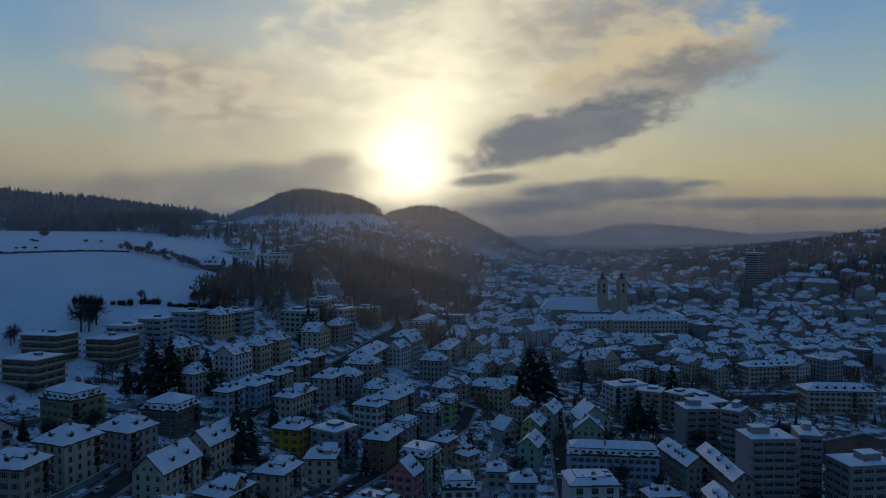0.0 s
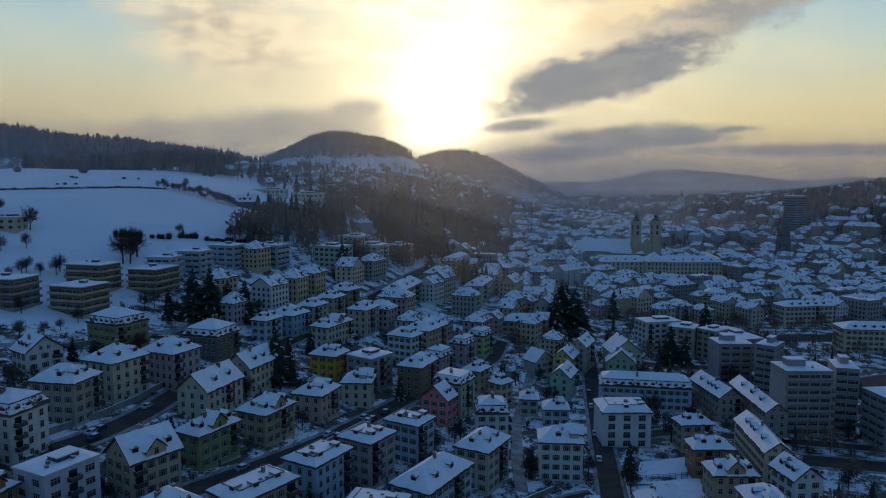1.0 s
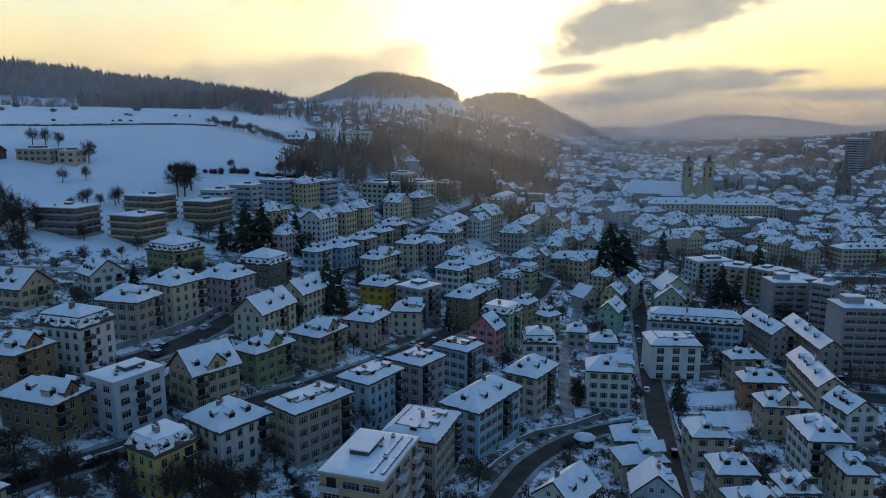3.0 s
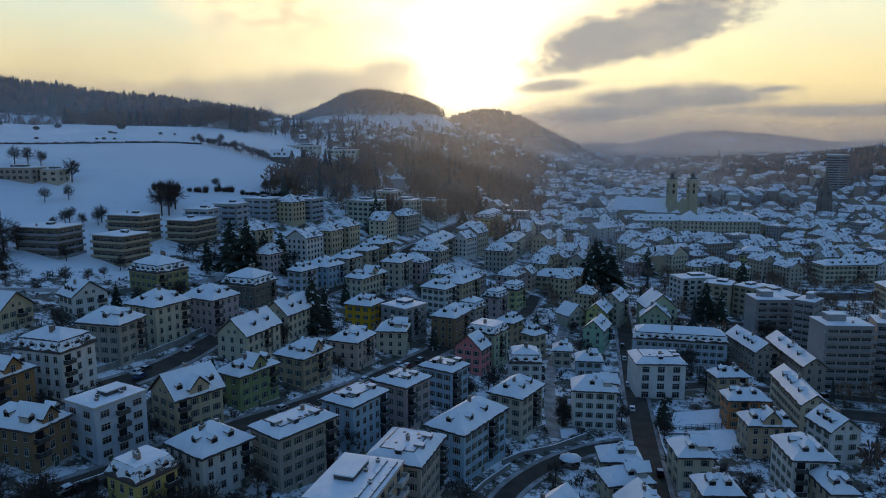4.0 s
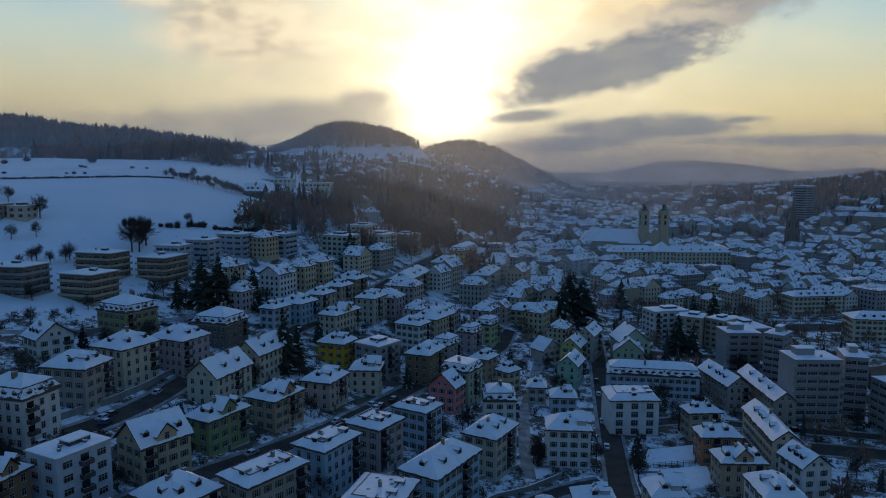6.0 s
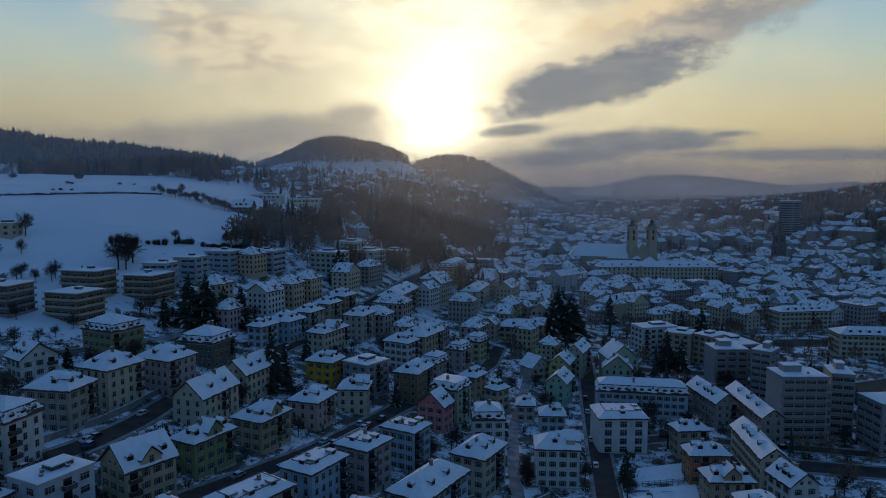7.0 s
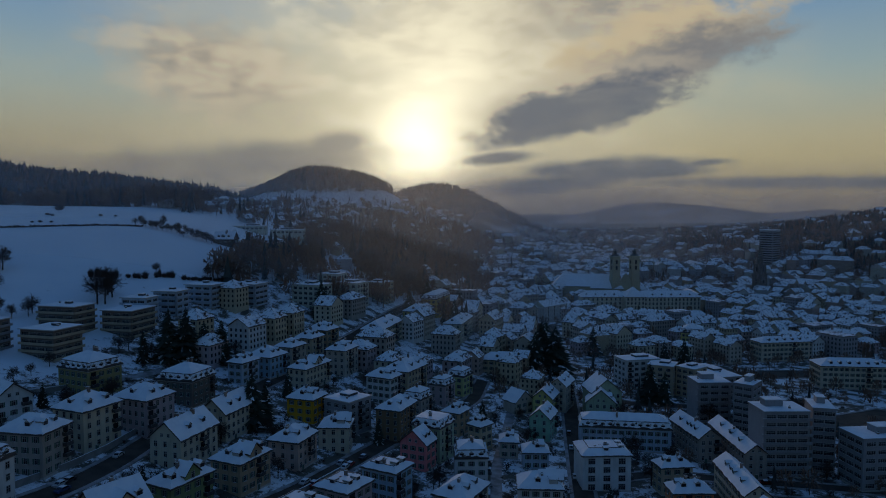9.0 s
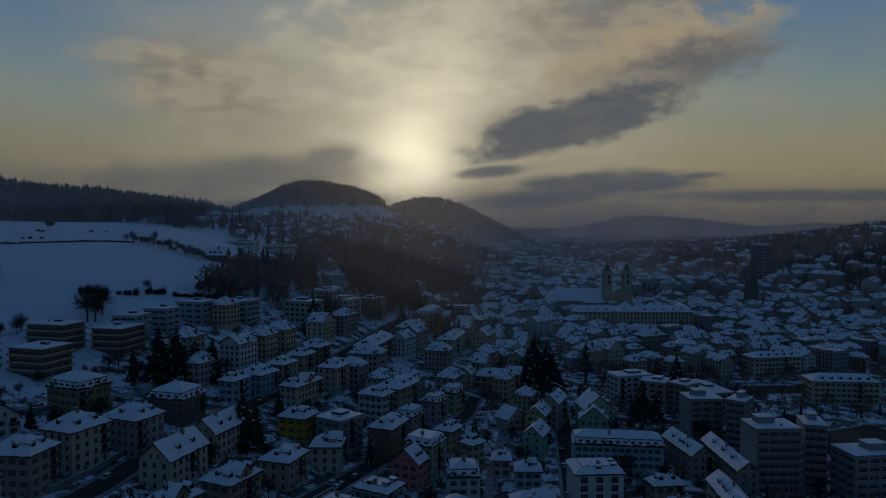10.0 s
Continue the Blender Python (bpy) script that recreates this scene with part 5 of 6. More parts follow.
garden_wall([(22, 176), (28, 182), (38, 188), (50, 198)], 1.6)
garden_wall([(8, 150), (16, 164), (24, 175)], 1.4)
garden_wall([(20, 190), (30, 196), (38, 203)], 1.2)
garden_wall([(-92, 190), (-84, 207), (-79, 222), (-75, 240)], 2.0)
garden_wall([(-78, 128), (-62, 150), (-50, 166)], 1.3)
hedge([(-82, 125), (-76, 131), (-69, 137), (-62, 144)], 2.6, 3.0, "tall dark overgrown hedge beside a street")
hedge([(-62, 121), (-55, 119), (-48, 121), (-42, 124)], 2.8, 3.2, "dark leafless shrubbery in a snowy garden")
hedge([(-34, 146), (-28, 135), (-22, 126), (-16, 119)], 1.3, 1.2, "clipped dark hedge along a snowy garden")
garden_wall([(74, 203), (86, 203), (96, 201)], 1.0)
garden_wall([(70, 183), (72, 195), (75, 208)], 1.2)
garden_wall([(-30, 196), (-18, 214), (-6, 236)], 1.3)
garden_wall([(-128, 250), (-116, 262), (-100, 284)], 1.8)


def car_meshes(paint):
    side = [(-2.15, 0.35), (-2.15, 0.85), (-1.35, 0.95), (-0.75, 1.42), (0.95, 1.42), (1.65, 0.98), (2.15, 0.88), (2.15, 0.35)]
    g = Geo()
    for s in (-1, 1):
        pts = [(x, s * 0.85, z) for x, z in side]
        g.face(pts if s < 0 else list(reversed(pts)))
    for (xa, za), (xb, zb) in zip(side, side[1:] + side[:1]):
        g.face([(xa, -0.85, za), (xa, 0.85, za), (xb, 0.85, zb), (xb, -0.85, zb)])
    body = g.weld().data("body", paint)
    g = Geo()
    g.box(-0.7, 0.9, -0.78, 0.78, 1.42, 1.52)
    snow_top = g.data("roof_snow", ROOF_SNOW)
    g = Geo()
    for s in (-0.87, 0.87):
        g.face([(-1.1, s, 1.0), (1.4, s, 1.0), (0.9, s, 1.36), (-0.68, s, 1.36)])
    g.face([(-1.36, -0.7, 0.99), (-1.36, 0.7, 0.99), (-0.80, 0.66, 1.40), (-0.80, -0.66, 1.40)])
    g.face([(1.64, -0.7, 1.01), (1.64, 0.7, 1.01), (1.0, 0.66, 1.40), (1.0, -0.66, 1.40)])
    glass = g.data("windows", GLASS)
    return body, snow_top, glass


g = Geo()
ring = [(0.33 * math.cos(i * math.pi / 6), -0.1, 0.33 * math.sin(i * math.pi / 6)) for i in range(12)]
g.ring(ring, [(x, 0.1, z) for x, _, z in ring])
g.face(ring)
g.face([(x, 0.1, z) for x, _, z in reversed(ring)])
WHEEL = g.weld().data("wheel", mottled("tyre_rubber", (0.02, 0.02, 0.02), (0.035, 0.035, 0.035), 2.0, 12.0, 0.9))
CAR = []
for word, tone in (("dark grey", (0.05, 0.05, 0.055)), ("white", (0.6, 0.6, 0.6)), ("red", (0.30, 0.02, 0.02)), ("blue", (0.03, 0.06, 0.16)), ("silver", (0.35, 0.36, 0.38))):
    CAR.append((word, car_meshes(mottled("car_paint_" + word.replace(" ", "_"), tone, [0.85 * k for k in tone], 1.0, 6.0, 0.35, 0.02, 0.005))))
lanes = [r for r in ROADS if r[2] > 4.8 and 110 < r[1] < 330 and abs(r[0]) < 0.65 * r[1]]
for i in range(52):
    k = rng.randrange(1, len(lanes) - 1)
    (ax, ay, r), (bx, by, _) = lanes[k], lanes[k + 1]
    if math.hypot(bx - ax, by - ay) > 5:
        continue
    yaw = math.degrees(math.atan2(by - ay, bx - ax))
    s = rng.choice((-1, 1)) * (r - 2.0 - 1.3)
    x, y = ax - s * math.sin(radians(yaw)), ay + s * math.cos(radians(yaw))
    word, (body, top_snow, glass) = CAR[rng.randrange(5)]
    car = thing("car", pose(x, y, land(ax, ay) + 0.12, 0, 0, yaw), f"small {word} parked car with snow on its roof", "car")
    part("body", body, car)
    part("windows", glass, car)
    part("roof_snow", top_snow, car)
    for a in (-1.35, 1.35):
        for b in (-0.8, 0.8):
            part("wheel", WHEEL, car, pose(a, b, 0.33))

swing = thing("swing", pose(-33, 139, land(-33, 139), 0, 0, 30), "small dark playground swing standing in snow", "swing")
for x in (-1.3, 1.3):
    for s in (-0.9, 0.9):
        g = Geo()
        g.tube([(x, s, -0.3), (x, 0, 2.3)], [0.06, 0.06], 6)
        part("leg", g.data("leg", METAL), swing)
g = Geo()
g.tube([(-1.4, 0, 2.3), (1.4, 0, 2.3)], [0.06, 0.06], 6)
part("crossbar", g.data("crossbar", METAL), swing)
for x in (-0.5, 0.5):
    g = Geo()
    g.box(x - 0.25, x + 0.25, -0.1, 0.1, 0.5, 0.55)
    g.box(x - 0.25, x - 0.22, -0.02, 0.02, 0.5, 2.3)
    g.box(x + 0.22, x + 0.25, -0.02, 0.02, 0.5, 2.3)
    part("seat", g.data("seat", METAL), swing)


# ---------------------------------------------------------------- abbey church with two towers, and the spires
def onion(g, x, y, z, r, mat):
    prof = ((1.0, 0), (1.12, 0.5), (1.0, 1.3), (0.62, 2.1), (0.42, 2.6), (0.42, 4.4), (0.58, 4.8), (0.5, 5.6), (0.2, 6.6), (0.07, 7.4), (0.05, 10.5))
    rings = [[(x + r * k * math.cos(a * math.pi / 4), y + r * k * math.sin(a * math.pi / 4), z + h) for a in range(8)] for k, h in prof]
    for a, b in zip(rings, rings[1:]):
        g.ring(a, b, mat)


church = thing("abbey_church", pose(264, 702, land(264, 702) - 1, 0, 0, 4), "baroque sandstone abbey church with two domed towers", "church")
TOP = 49
for side in (-1, 1):
    g = Geo()
    x = side * 10.6
    g.box(x - 4.6, x + 4.6, -4.6, 4.6, 0, 24)
    g.box(x - 4.9, x + 4.9, -4.9, 4.9, 24, 25)
    g.box(x - 4.1, x + 4.1, -4.1, 4.1, 25, TOP)
    g.box(x - 4.7, x + 4.7, -4.7, 4.7, TOP, TOP + 1)
    tower = part("tower", g.data("tower", SANDSTONE), church, None, "square sandstone tower with cornices")
    g = Geo()
    onion(g, x, 0, TOP + 1, 4.4, 0)
    part("dome", g.data("dome", COPPER, True), tower, None, "weathered onion dome with a slender finial")
    g = Geo()
    g.ring([(x + 4.5 * math.cos(a * math.pi / 4), 4.5 * math.sin(a * math.pi / 4), TOP + 1.0) for a in range(8)], [(x + 4.9 * math.cos(a * math.pi / 4), 4.9 * math.sin(a * math.pi / 4), TOP + 1.7) for a in range(8)])
    part("dome_snow", g.data("dome_snow", ROOF_SNOW), tower)
    for k, z in enumerate((38, 44, 15)):
        for s, rot in ((-4.12, 0), (-4.12, -90)):
            off = s if z > 25 else -4.62
            g = Geo()
            g.box(-1.1, 1.1, -0.06, 0.02, -2.0, 2.0)
            part("window", g.data("window", GLASS), tower, pose(x, 0, 0, 0, 0, rot) @ pose(0, off, z))
g = Geo()
g.box(-6.0, 6.0, -3.6, 6.0, 0, 25)
g.face([(-6.0, -3.6, 25), (6.0, -3.6, 25), (3.2, -3.6, 29), (0, -3.6, 32.5), (-3.2, -3.6, 29)])
g.face([(-6.0, -3.4, 25), (6.0, -3.4, 25), (3.2, -3.4, 29), (0, -3.4, 32.5), (-3.2, -3.4, 29)])
part("facade", g.data("facade", SANDSTONE), church, None, "curved sandstone facade between the towers")


def ridge_house(name, parent, x, y, yaw, long, wide, eave, rise, wall_mat, base=-1.0, windows=0, rows=3, label="", hipped=True):
    """A long range with a snowy ridge roof; x, y are its middle in its parent's frame."""
    m = pose(x, y, 0, 0, 0, yaw)
    g = Geo()
    g.box(-long / 2, long / 2, -wide / 2, wide / 2, base, eave)
    if not hipped:
        for s in (-1, 1):
            g.face([(s * long / 2, -wide / 2, eave), (s * long / 2, wide / 2, eave), (s * long / 2, 0, eave + rise)])
    ob = part(name, g.data(name, wall_mat), parent, m, label)
    faces, outline, _ = roof_faces("hip" if hipped else "gablex", long, wide, 0.7, rise / (wide / 2))
    part("roof", slab(faces, outline, 0.0, 0.3).data("roof", TILE), ob, pose(0, 0, eave))
    part("roof_snow", snow_sheet(faces, 0.3, 0.35, random.Random(int(long * 7)), 0.4, 2.4).data("roof_snow", ROOF_SNOW, True), ob, pose(0, 0, eave))
    if windows:
        for k in range(rows):
            for i in range(windows):
                s = long * ((i + 0.5) / windows - 0.5)
                part("window", WINDOW["plain"], ob, pose(s, -wide / 2, eave - 2.4 - 3.9 * k) @ Matrix.Diagonal((1.3, 1, 1.4, 1)))
    return ob


ridge_house("nave", church, -35, 17, 160, 74, 25, 17, 13, SANDSTONE, label="long nave under a steep snowy roof")
ridge_house("rotunda", church, -44, 20, 160, 26, 34, 19, 12, SANDSTONE, label="broad domed middle of the nave")
abbey = thing("abbey_palace", pose(256, 648, land(256, 648) - 1, 0, 0, -4), "long cream abbey palace with a pedimented middle", "palace")
ridge_house("wing", abbey, 29, 0, 0, 62, 14, 16.0, 5, PAINT["cream"], windows=17, rows=3, label="long cream wing with rows of windows")
ridge_house("wing", abbey, -32, 4, 2, 44, 14, 16.0, 5, PAINT["cream"], windows=10, rows=3, label="long cream wing with rows of windows")
ridge_house("pavilion", abbey, -4, -2, 0, 18, 18, 17.0, 8, PAINT["cream"], windows=5, rows=4, label="taller middle pavilion with a pyramid roof")
for s in range(-58, 62, 9):
    if abs(s + 4) > 10:
        part("dormer", DORMER["gable"], abbey, pose(s, (-7.0 if s > 0 else -3.0) + 1.6, 17.2), "small roof dormer")
ridge_house("wing", abbey, -82, 14, 70, 34, 13, 13, 6, PAINT["beige"], windows=7, rows=3, label="beige side wing under snow")
ridge_house("wing", abbey, 62, 22, 84, 48, 14, 13, 6, PAINT["tan"], windows=8, rows=3, label="tan side wing under snow")
ridge_house("wing", abbey, 4, -72, -6, 70, 13, 8.0, 4.5, PAINT["tan"], windows=18, rows=2, label="lower front range with dormers")
SITES.extend((x, y, r) for x, y, r in ((262, 702, 26), (232, 716, 26), (205, 728, 26), (275, 648, 22), (300, 646, 22), (245, 650, 20), (222, 654, 20), (318, 668, 22), (180, 664, 22), (240, 612, 18), (262, 610, 18), (290, 608, 18), (222, 614, 18), (240, 578, 18), (262, 576, 18), (285, 574, 18)))


def spire_tower(x, y, wide, shaft, tip, label, mat):
    t = thing("church_tower", pose(x, y, land(x, y) - 1, 0, 0, 20), label, "church tower")
    g = Geo()
    g.box(-wide / 2, wide / 2, -wide / 2, wide / 2, 0, shaft * 0.7)
    g.box(-wide / 2 - 0.4, wide / 2 + 0.4, -wide / 2 - 0.4, wide / 2 + 0.4, shaft * 0.7, shaft * 0.7 + 0.8)
    g.box(-wide * 0.44, wide * 0.44, -wide * 0.44, wide * 0.44, shaft * 0.7 + 0.8, shaft)
    part("shaft", g.data("shaft", mat), t)
    for a, b in ((-1, -1), (-1, 1), (1, -1), (1, 1)):
        g = Geo()
        k = wide * 0.44
        ring = [(a * k + 0.7 * c, b * k + 0.7 * s, shaft - 1) for c, s in ((-1, -1), (1, -1), (1, 1), (-1, 1))]
        g.ring(ring, [(a * k, b * k, shaft + wide * 0.8)] * 4)
        part("pinnacle", g.data("pinnacle", mat), t)
    g = Geo()
    k = wide * 0.4
    base = [(k * math.cos(i * math.pi / 4), k * math.sin(i * math.pi / 4), shaft) for i in range(8)]
    g.ring(base, [(0.12 * math.cos(i * math.pi / 4), 0.12 * math.sin(i * math.pi / 4), tip) for i in range(8)])
    part("spire", g.data("spire", COPPER), t, None, "slender pointed spire")
    for z in (shaft * 0.5, shaft * 0.85):
        for rot in (0, -90, 90):
            g = Geo()
            g.box(-0.9, 0.9, -0.05, 0.02, -2.2, 2.2)
            part("window", g.data("window", GLASS), t, pose(0, 0, 0, 0, 0, rot) @ pose(0, (-wide / 2 if z < shaft * 0.7 else -wide * 0.44) - 0.02, z))
    SITES.append((x, y, wide))


spire_tower(424, 722, 10.5, 38, 62, "dark stone church tower with a slender spire", mottled("dark_stone", (0.14, 0.13, 0.12), (0.09, 0.085, 0.08), 0.1, 2.0, 0.9, 0.4, 0.05))
spire_tower(820, 2480, 13, 42, 75, "far grey church tower with a pointed spire", TRIM)
spire_tower(700, 1640, 10, 26, 50, "slim grey church tower with a pointed spire", TRIM)
block = thing("tower_block", pose(541, 900, land(541, 900) - 2, 0, 0, 30), "tall grey concrete tower block above the roofs", "tower block")
g = Geo()
g.box(-9.5, 9.5, -9.5, 9.5, 0, 53)
part("wall", g.data("wall", PAINT["concrete"]), block)
g = Geo()
g.box(-9.9, 9.9, -9.9, 9.9, 53, 54)
part("roof", g.data("roof", ROOF_SNOW), block)
for k in range(16):
    for rot in (0, -90):
        g = Geo()
        g.box(-8.6, 8.6, -0.06, 0.02, -0.7, 0.7)
        part("window_band", g.data("window_band", GLASS), block, pose(0, 0, 0, 0, 0, rot) @ pose(0, -9.5, 3 + 3.1 * k))
SITES.append((541, 900, 20))


# ---------------------------------------------------------------- the town beyond: houses of a few kinds
def simple_body(w, d, h, storeys, rows=True):
    """Walls with dark window openings set into them."""
    g = Geo()
    g.box(-w / 2, w / 2, -d / 2, d / 2, -3, h, 0)
    if rows:
        for long, off, rot in ((w, -d / 2, 0), (d, -w / 2, -90), (w, -d / 2, 180), (d, -w / 2, 90)):
            n = max(2, int(long / 2.8))
            for k in range(storeys):
                for i in range(n):
                    s, z = long * ((i + 0.5) / n - 0.5) * 0.94, h - 1.9 - 3.0 * k
                    m = pose(0, 0, 0, 0, 0, rot)
                    g.box(s - 0.5, s + 0.5, off - 0.05, off + 0.02, z - 0.8, z + 0.8, 1, m)
    return g


KINDS = []
for i, (w, d, st, kind, paint) in enumerate(((13, 11, 3, "hip", "cream"), (16, 11, 4, "gablex", "stone"), (12, 12, 4, "hip", "beige"), (18, 12, 4, "hip", "grey"), (11, 10, 3, "gabley", "tan"), (14, 12, 4, "gablex", "white"),
                                             (22, 12, 4, "gablex", "sand"), (12, 10, 3, "gablex", "pinkbeige"), (26, 13, 4, "hip", "taupe"), (14, 11, 3, "hip", "mauve"), (20, 14, 5, "flat", "concrete"), (15, 11, 4, "gabley", "cream"))):
    h = 3.0 * st + 1
    home = thing("town_house", pose(0, 0, -50), f"{WORDS[paint]} town house under a snowy roof", "house", "town houses of the valley floor")
    body = simple_body(w, d, h, st)
    if kind == "gablex":
        for s in (-1, 1):
            body.face([(s * w / 2, -d / 2, h), (s * w / 2, d / 2, h), (s * w / 2, 0, h + d / 2 * 0.7)])
    if kind == "gabley":
        for s in (-1, 1):
            body.face([(-w / 2, s * d / 2, h), (w / 2, s * d / 2, h), (0, s * d / 2, h + w / 2 * 0.7)])
    part("wall", body.data("wall", [PAINT[paint], GLASS]), home)
    if kind == "flat":
        faces = [[(-w / 2, -d / 2, 0.2), (w / 2, -d / 2, 0.2), (w / 2, d / 2, 0.2), (-w / 2, d / 2, 0.2)]]
        outline = faces[0]
    else:
        faces, outline, _ = roof_faces(kind, w, d, 0.6, 0.7)
    part("roof", slab(faces, outline, 0.0, 0.25).data("roof", TILE), home, pose(0, 0, h))
    part("roof_snow", snow_sheet(faces, 0.26, 0.22, random.Random(i), 0.7, 1.8).data("roof_snow", CITY_SNOW, True), home, pose(0, 0, h))
    part("chimney", CHIMNEY[i % 2], home, pose(w * 0.15, 0.3, h + min(w, d) * 0.3))
    if kind != "flat":
        for s in ((-0.2, 0.2) if i % 3 == 0 else (0.1,)):
            m = pose(s * w, -d / 2 + 1.5, 1.0) if kind != "gabley" else pose(-w / 2 + 1.5, s * d, 1.0, 0, 0, -90)
            part("dormer", DORMER["gable"], home, pose(0, 0, h) @ m)
    KINDS.append((home, w, d, h))


def toe(y):
    return 62 + 0.2 * (min(max(y, -300), 1000) - 200)


class Lattice:
    """Remembers taken ground in cells, to ask quickly whether a spot is free."""

    def __init__(self):
        self.cells = {}

    def put(self, x, y, r):
        self.cells.setdefault((int(x // 40), int(y // 40)), []).append((x, y, r))

    def free(self, x, y, r):
        i, j = int(x // 40), int(y // 40)
        return all((x - a) ** 2 + (y - b) ** 2 > (r + c) ** 2 for di in (-1, 0, 1) for dj in (-1, 0, 1) for a, b, c in self.cells.get((i + di, j + dj), ()))


TAKEN = Lattice()
for x, y, r in SITES:
    TAKEN.put(x, y, r * 0.86)
for x, y, r in ROADS:
    TAKEN.put(x, y, r)
rng = random.Random(21)


def grid(x0, x1, y0, y1, dx, dy, yaw, drop=0.1, jitter=0.22):
    """Spots of a street grid turned by yaw, with some left out."""
    c, s = math.cos(radians(yaw)), math.sin(radians(yaw))
    cx, cy, reach = (x0 + x1) / 2, (y0 + y1) / 2, math.hypot(x1 - x0, y1 - y0) / 2
    for i in range(-int(reach / dx), int(reach / dx) + 1):
        for j in range(-int(reach / dy), int(reach / dy) + 1):
            u, v = (i + rng.uniform(-jitter, jitter)) * dx, (j + rng.uniform(-jitter, jitter)) * dy
            x, y = cx + c * u - s * v, cy + s * u + c * v
            if x0 <= x <= x1 and y0 <= y <= y1 and rng.random() > drop:
                yield x, y


PLACED = 0
for x0, x1, y0, y1, yaw in ((-95, 125, 318, 640, 62), (125, 420, 440, 640, 18), (120, 520, 500, 800, 40)):
    for x, y in grid(x0, x1, y0, y1, 16.5, 20.5, yaw, 0.08):
        if PLACED >= 225 or abs(x) > 0.74 * y + 25:
            continue
        if toe(y) - x > (186 if y < 400 else (135 if y < 480 else 75)):
            continue
        home, w, d, h = KINDS[rng.randrange(len(KINDS))]
        k = rng.uniform(0.82, 1.05)
        if not TAKEN.free(x, y, 0.46 * max(w, d) * k):
            continue
        TAKEN.put(x, y, 0.5 * max(w, d) * k)
        turn = yaw + rng.choice((0, 0, 90)) + rng.uniform(-4, 4)
        copy_thing(home, pose(x, y, land(x, y), 0, 0, turn) @ Matrix.Diagonal((k, k, rng.uniform(0.8, 1.05), 1)))
        PLACED += 1
for home, *_ in KINDS:
    for o in (*home.children_recursive, home):
        bpy.data.objects.remove(o)


# ---------------------------------------------------------------- the far town, too small to tell apart
def far_house(walls, snow, x, y, z, w, d, h, yaw):
    m = pose(x, y, z, 0, 0, yaw)
    walls.box(-w / 2, w / 2, -d / 2, d / 2, -4, h, 0, m)
    rise, o = d * 0.36, 0.5
    p = lambda a, b, c: tuple(m @ Vector((a, b, c)))
    W, D = w / 2 + o, d / 2 + o
    hip = rng.choice((0.0, 0.0, D * 0.8))
    a, b = p(-W + hip, 0, h + rise), p(W - hip, 0, h + rise)
    n = len(snow.v)
    snow.v += [p(-W, -D, h - 0.2), p(W, -D, h - 0.2), p(W, D, h - 0.2), p(-W, D, h - 0.2), a, b]
    for q in ((0, 1, 5, 4), (2, 3, 4, 5), (1, 2, 5), (3, 0, 4)):
        snow.f.append(tuple(n + i for i in q))
        snow.m.append(1 if len(q) == 3 and hip == 0 else 0)
    if rng.random() < 0.6:
        s = rng.uniform(-0.3, 0.3) * w
        walls.box(s - 0.8, s + 0.8, -D * 0.62, 0, h, h + rise * 0.62, 1, m)
    if rng.random() < 0.7:
        s = rng.uniform(-0.35, 0.35) * w
        walls.box(s - 0.4, s + 0.4, -0.4, 0.4, h + rise * 0.5, h + rise + 1.2, 1, m)
    for k in range(int(h / 3.2)):
        for s in (-0.34, -0.12, 0.12, 0.34):
            walls.box(s * w - 0.55, s * w + 0.55, -d / 2 - 0.06, -d / 2 + 0.02, h - 2.5 - 3 * k, h - 1.0 - 3 * k, 1, m)


walls, snow = Geo(), Geo()
FAR = 0
for x0, x1, y0, y1, dx, dy, yaw in ((60, 900, 460, 900, 16.5, 22, 30), (100, 1150, 900, 1350, 20, 27, 12), (160, 1300, 1350, 1900, 28, 36, 40), (300, 1700, 1900, 2700, 46, 60, 25)):
    for x, y in grid(x0, x1, y0, y1, dx, dy, yaw, 0.12, 0.35):
        if x > 0.74 * y + 60 or toe(y) - x > 40 or (y > 1500 and x < 330):
            continue
        if noise.noise((x / 110, y / 110, 9.0)) > 0.26 or not TAKEN.free(x, y, 6):
            continue
        if x > 420 and y > 620 and land(x, y) > 12 and rng.random() < 0.72:
            continue
        TAKEN.put(x, y, 7)
        big = rng.random() < 0.12
        far_house(walls, snow, x, y, land(x, y), rng.uniform(22, 42) if big else rng.uniform(10, 17), rng.uniform(11, 14) if big else rng.uniform(8.5, 12), rng.uniform(9, 15), yaw + rng.choice((0, 90)) + rng.uniform(-12, 12))
        FAR += 1
for x0, x1, y0, y1, gap in ((-30, 120, 500, 660, 30), (-450, -330, 690, 750, 30), (-190, 60, 640, 1060, 26), (20, 260, 640, 1450, 27), (560, 1300, 780, 1500, 42)):
    for x, y in grid(x0, x1, y0, y1, gap, gap, 20, 0.35, 0.4):
        if x > 0.76 * y + 60 or (x < 60 and land(x, y) > 110) or not TAKEN.free(x, y, 7):
            continue
        if x > 500 and land(x, y) < 25:
            continue
        if 40 < toe(y) - x < 190 and y < 830 and rng.random() < 0.3:
            continue
        TAKEN.put(x, y, 7)
        far_house(walls, snow, x, y, land(x, y), rng.uniform(9, 15), rng.uniform(8, 11), rng.uniform(3.5, 6) if x < -60 else rng.uniform(5, 9), rng.uniform(0, 180))
        FAR += 1
far = thing("far_town", pose(0, 0, 0), "far town of plastered houses under snowy roofs", "town", kind="stuff")
part("walls", walls.data("walls", [CITY_WALL, GLASS]), far)["kind"] = "stuff"
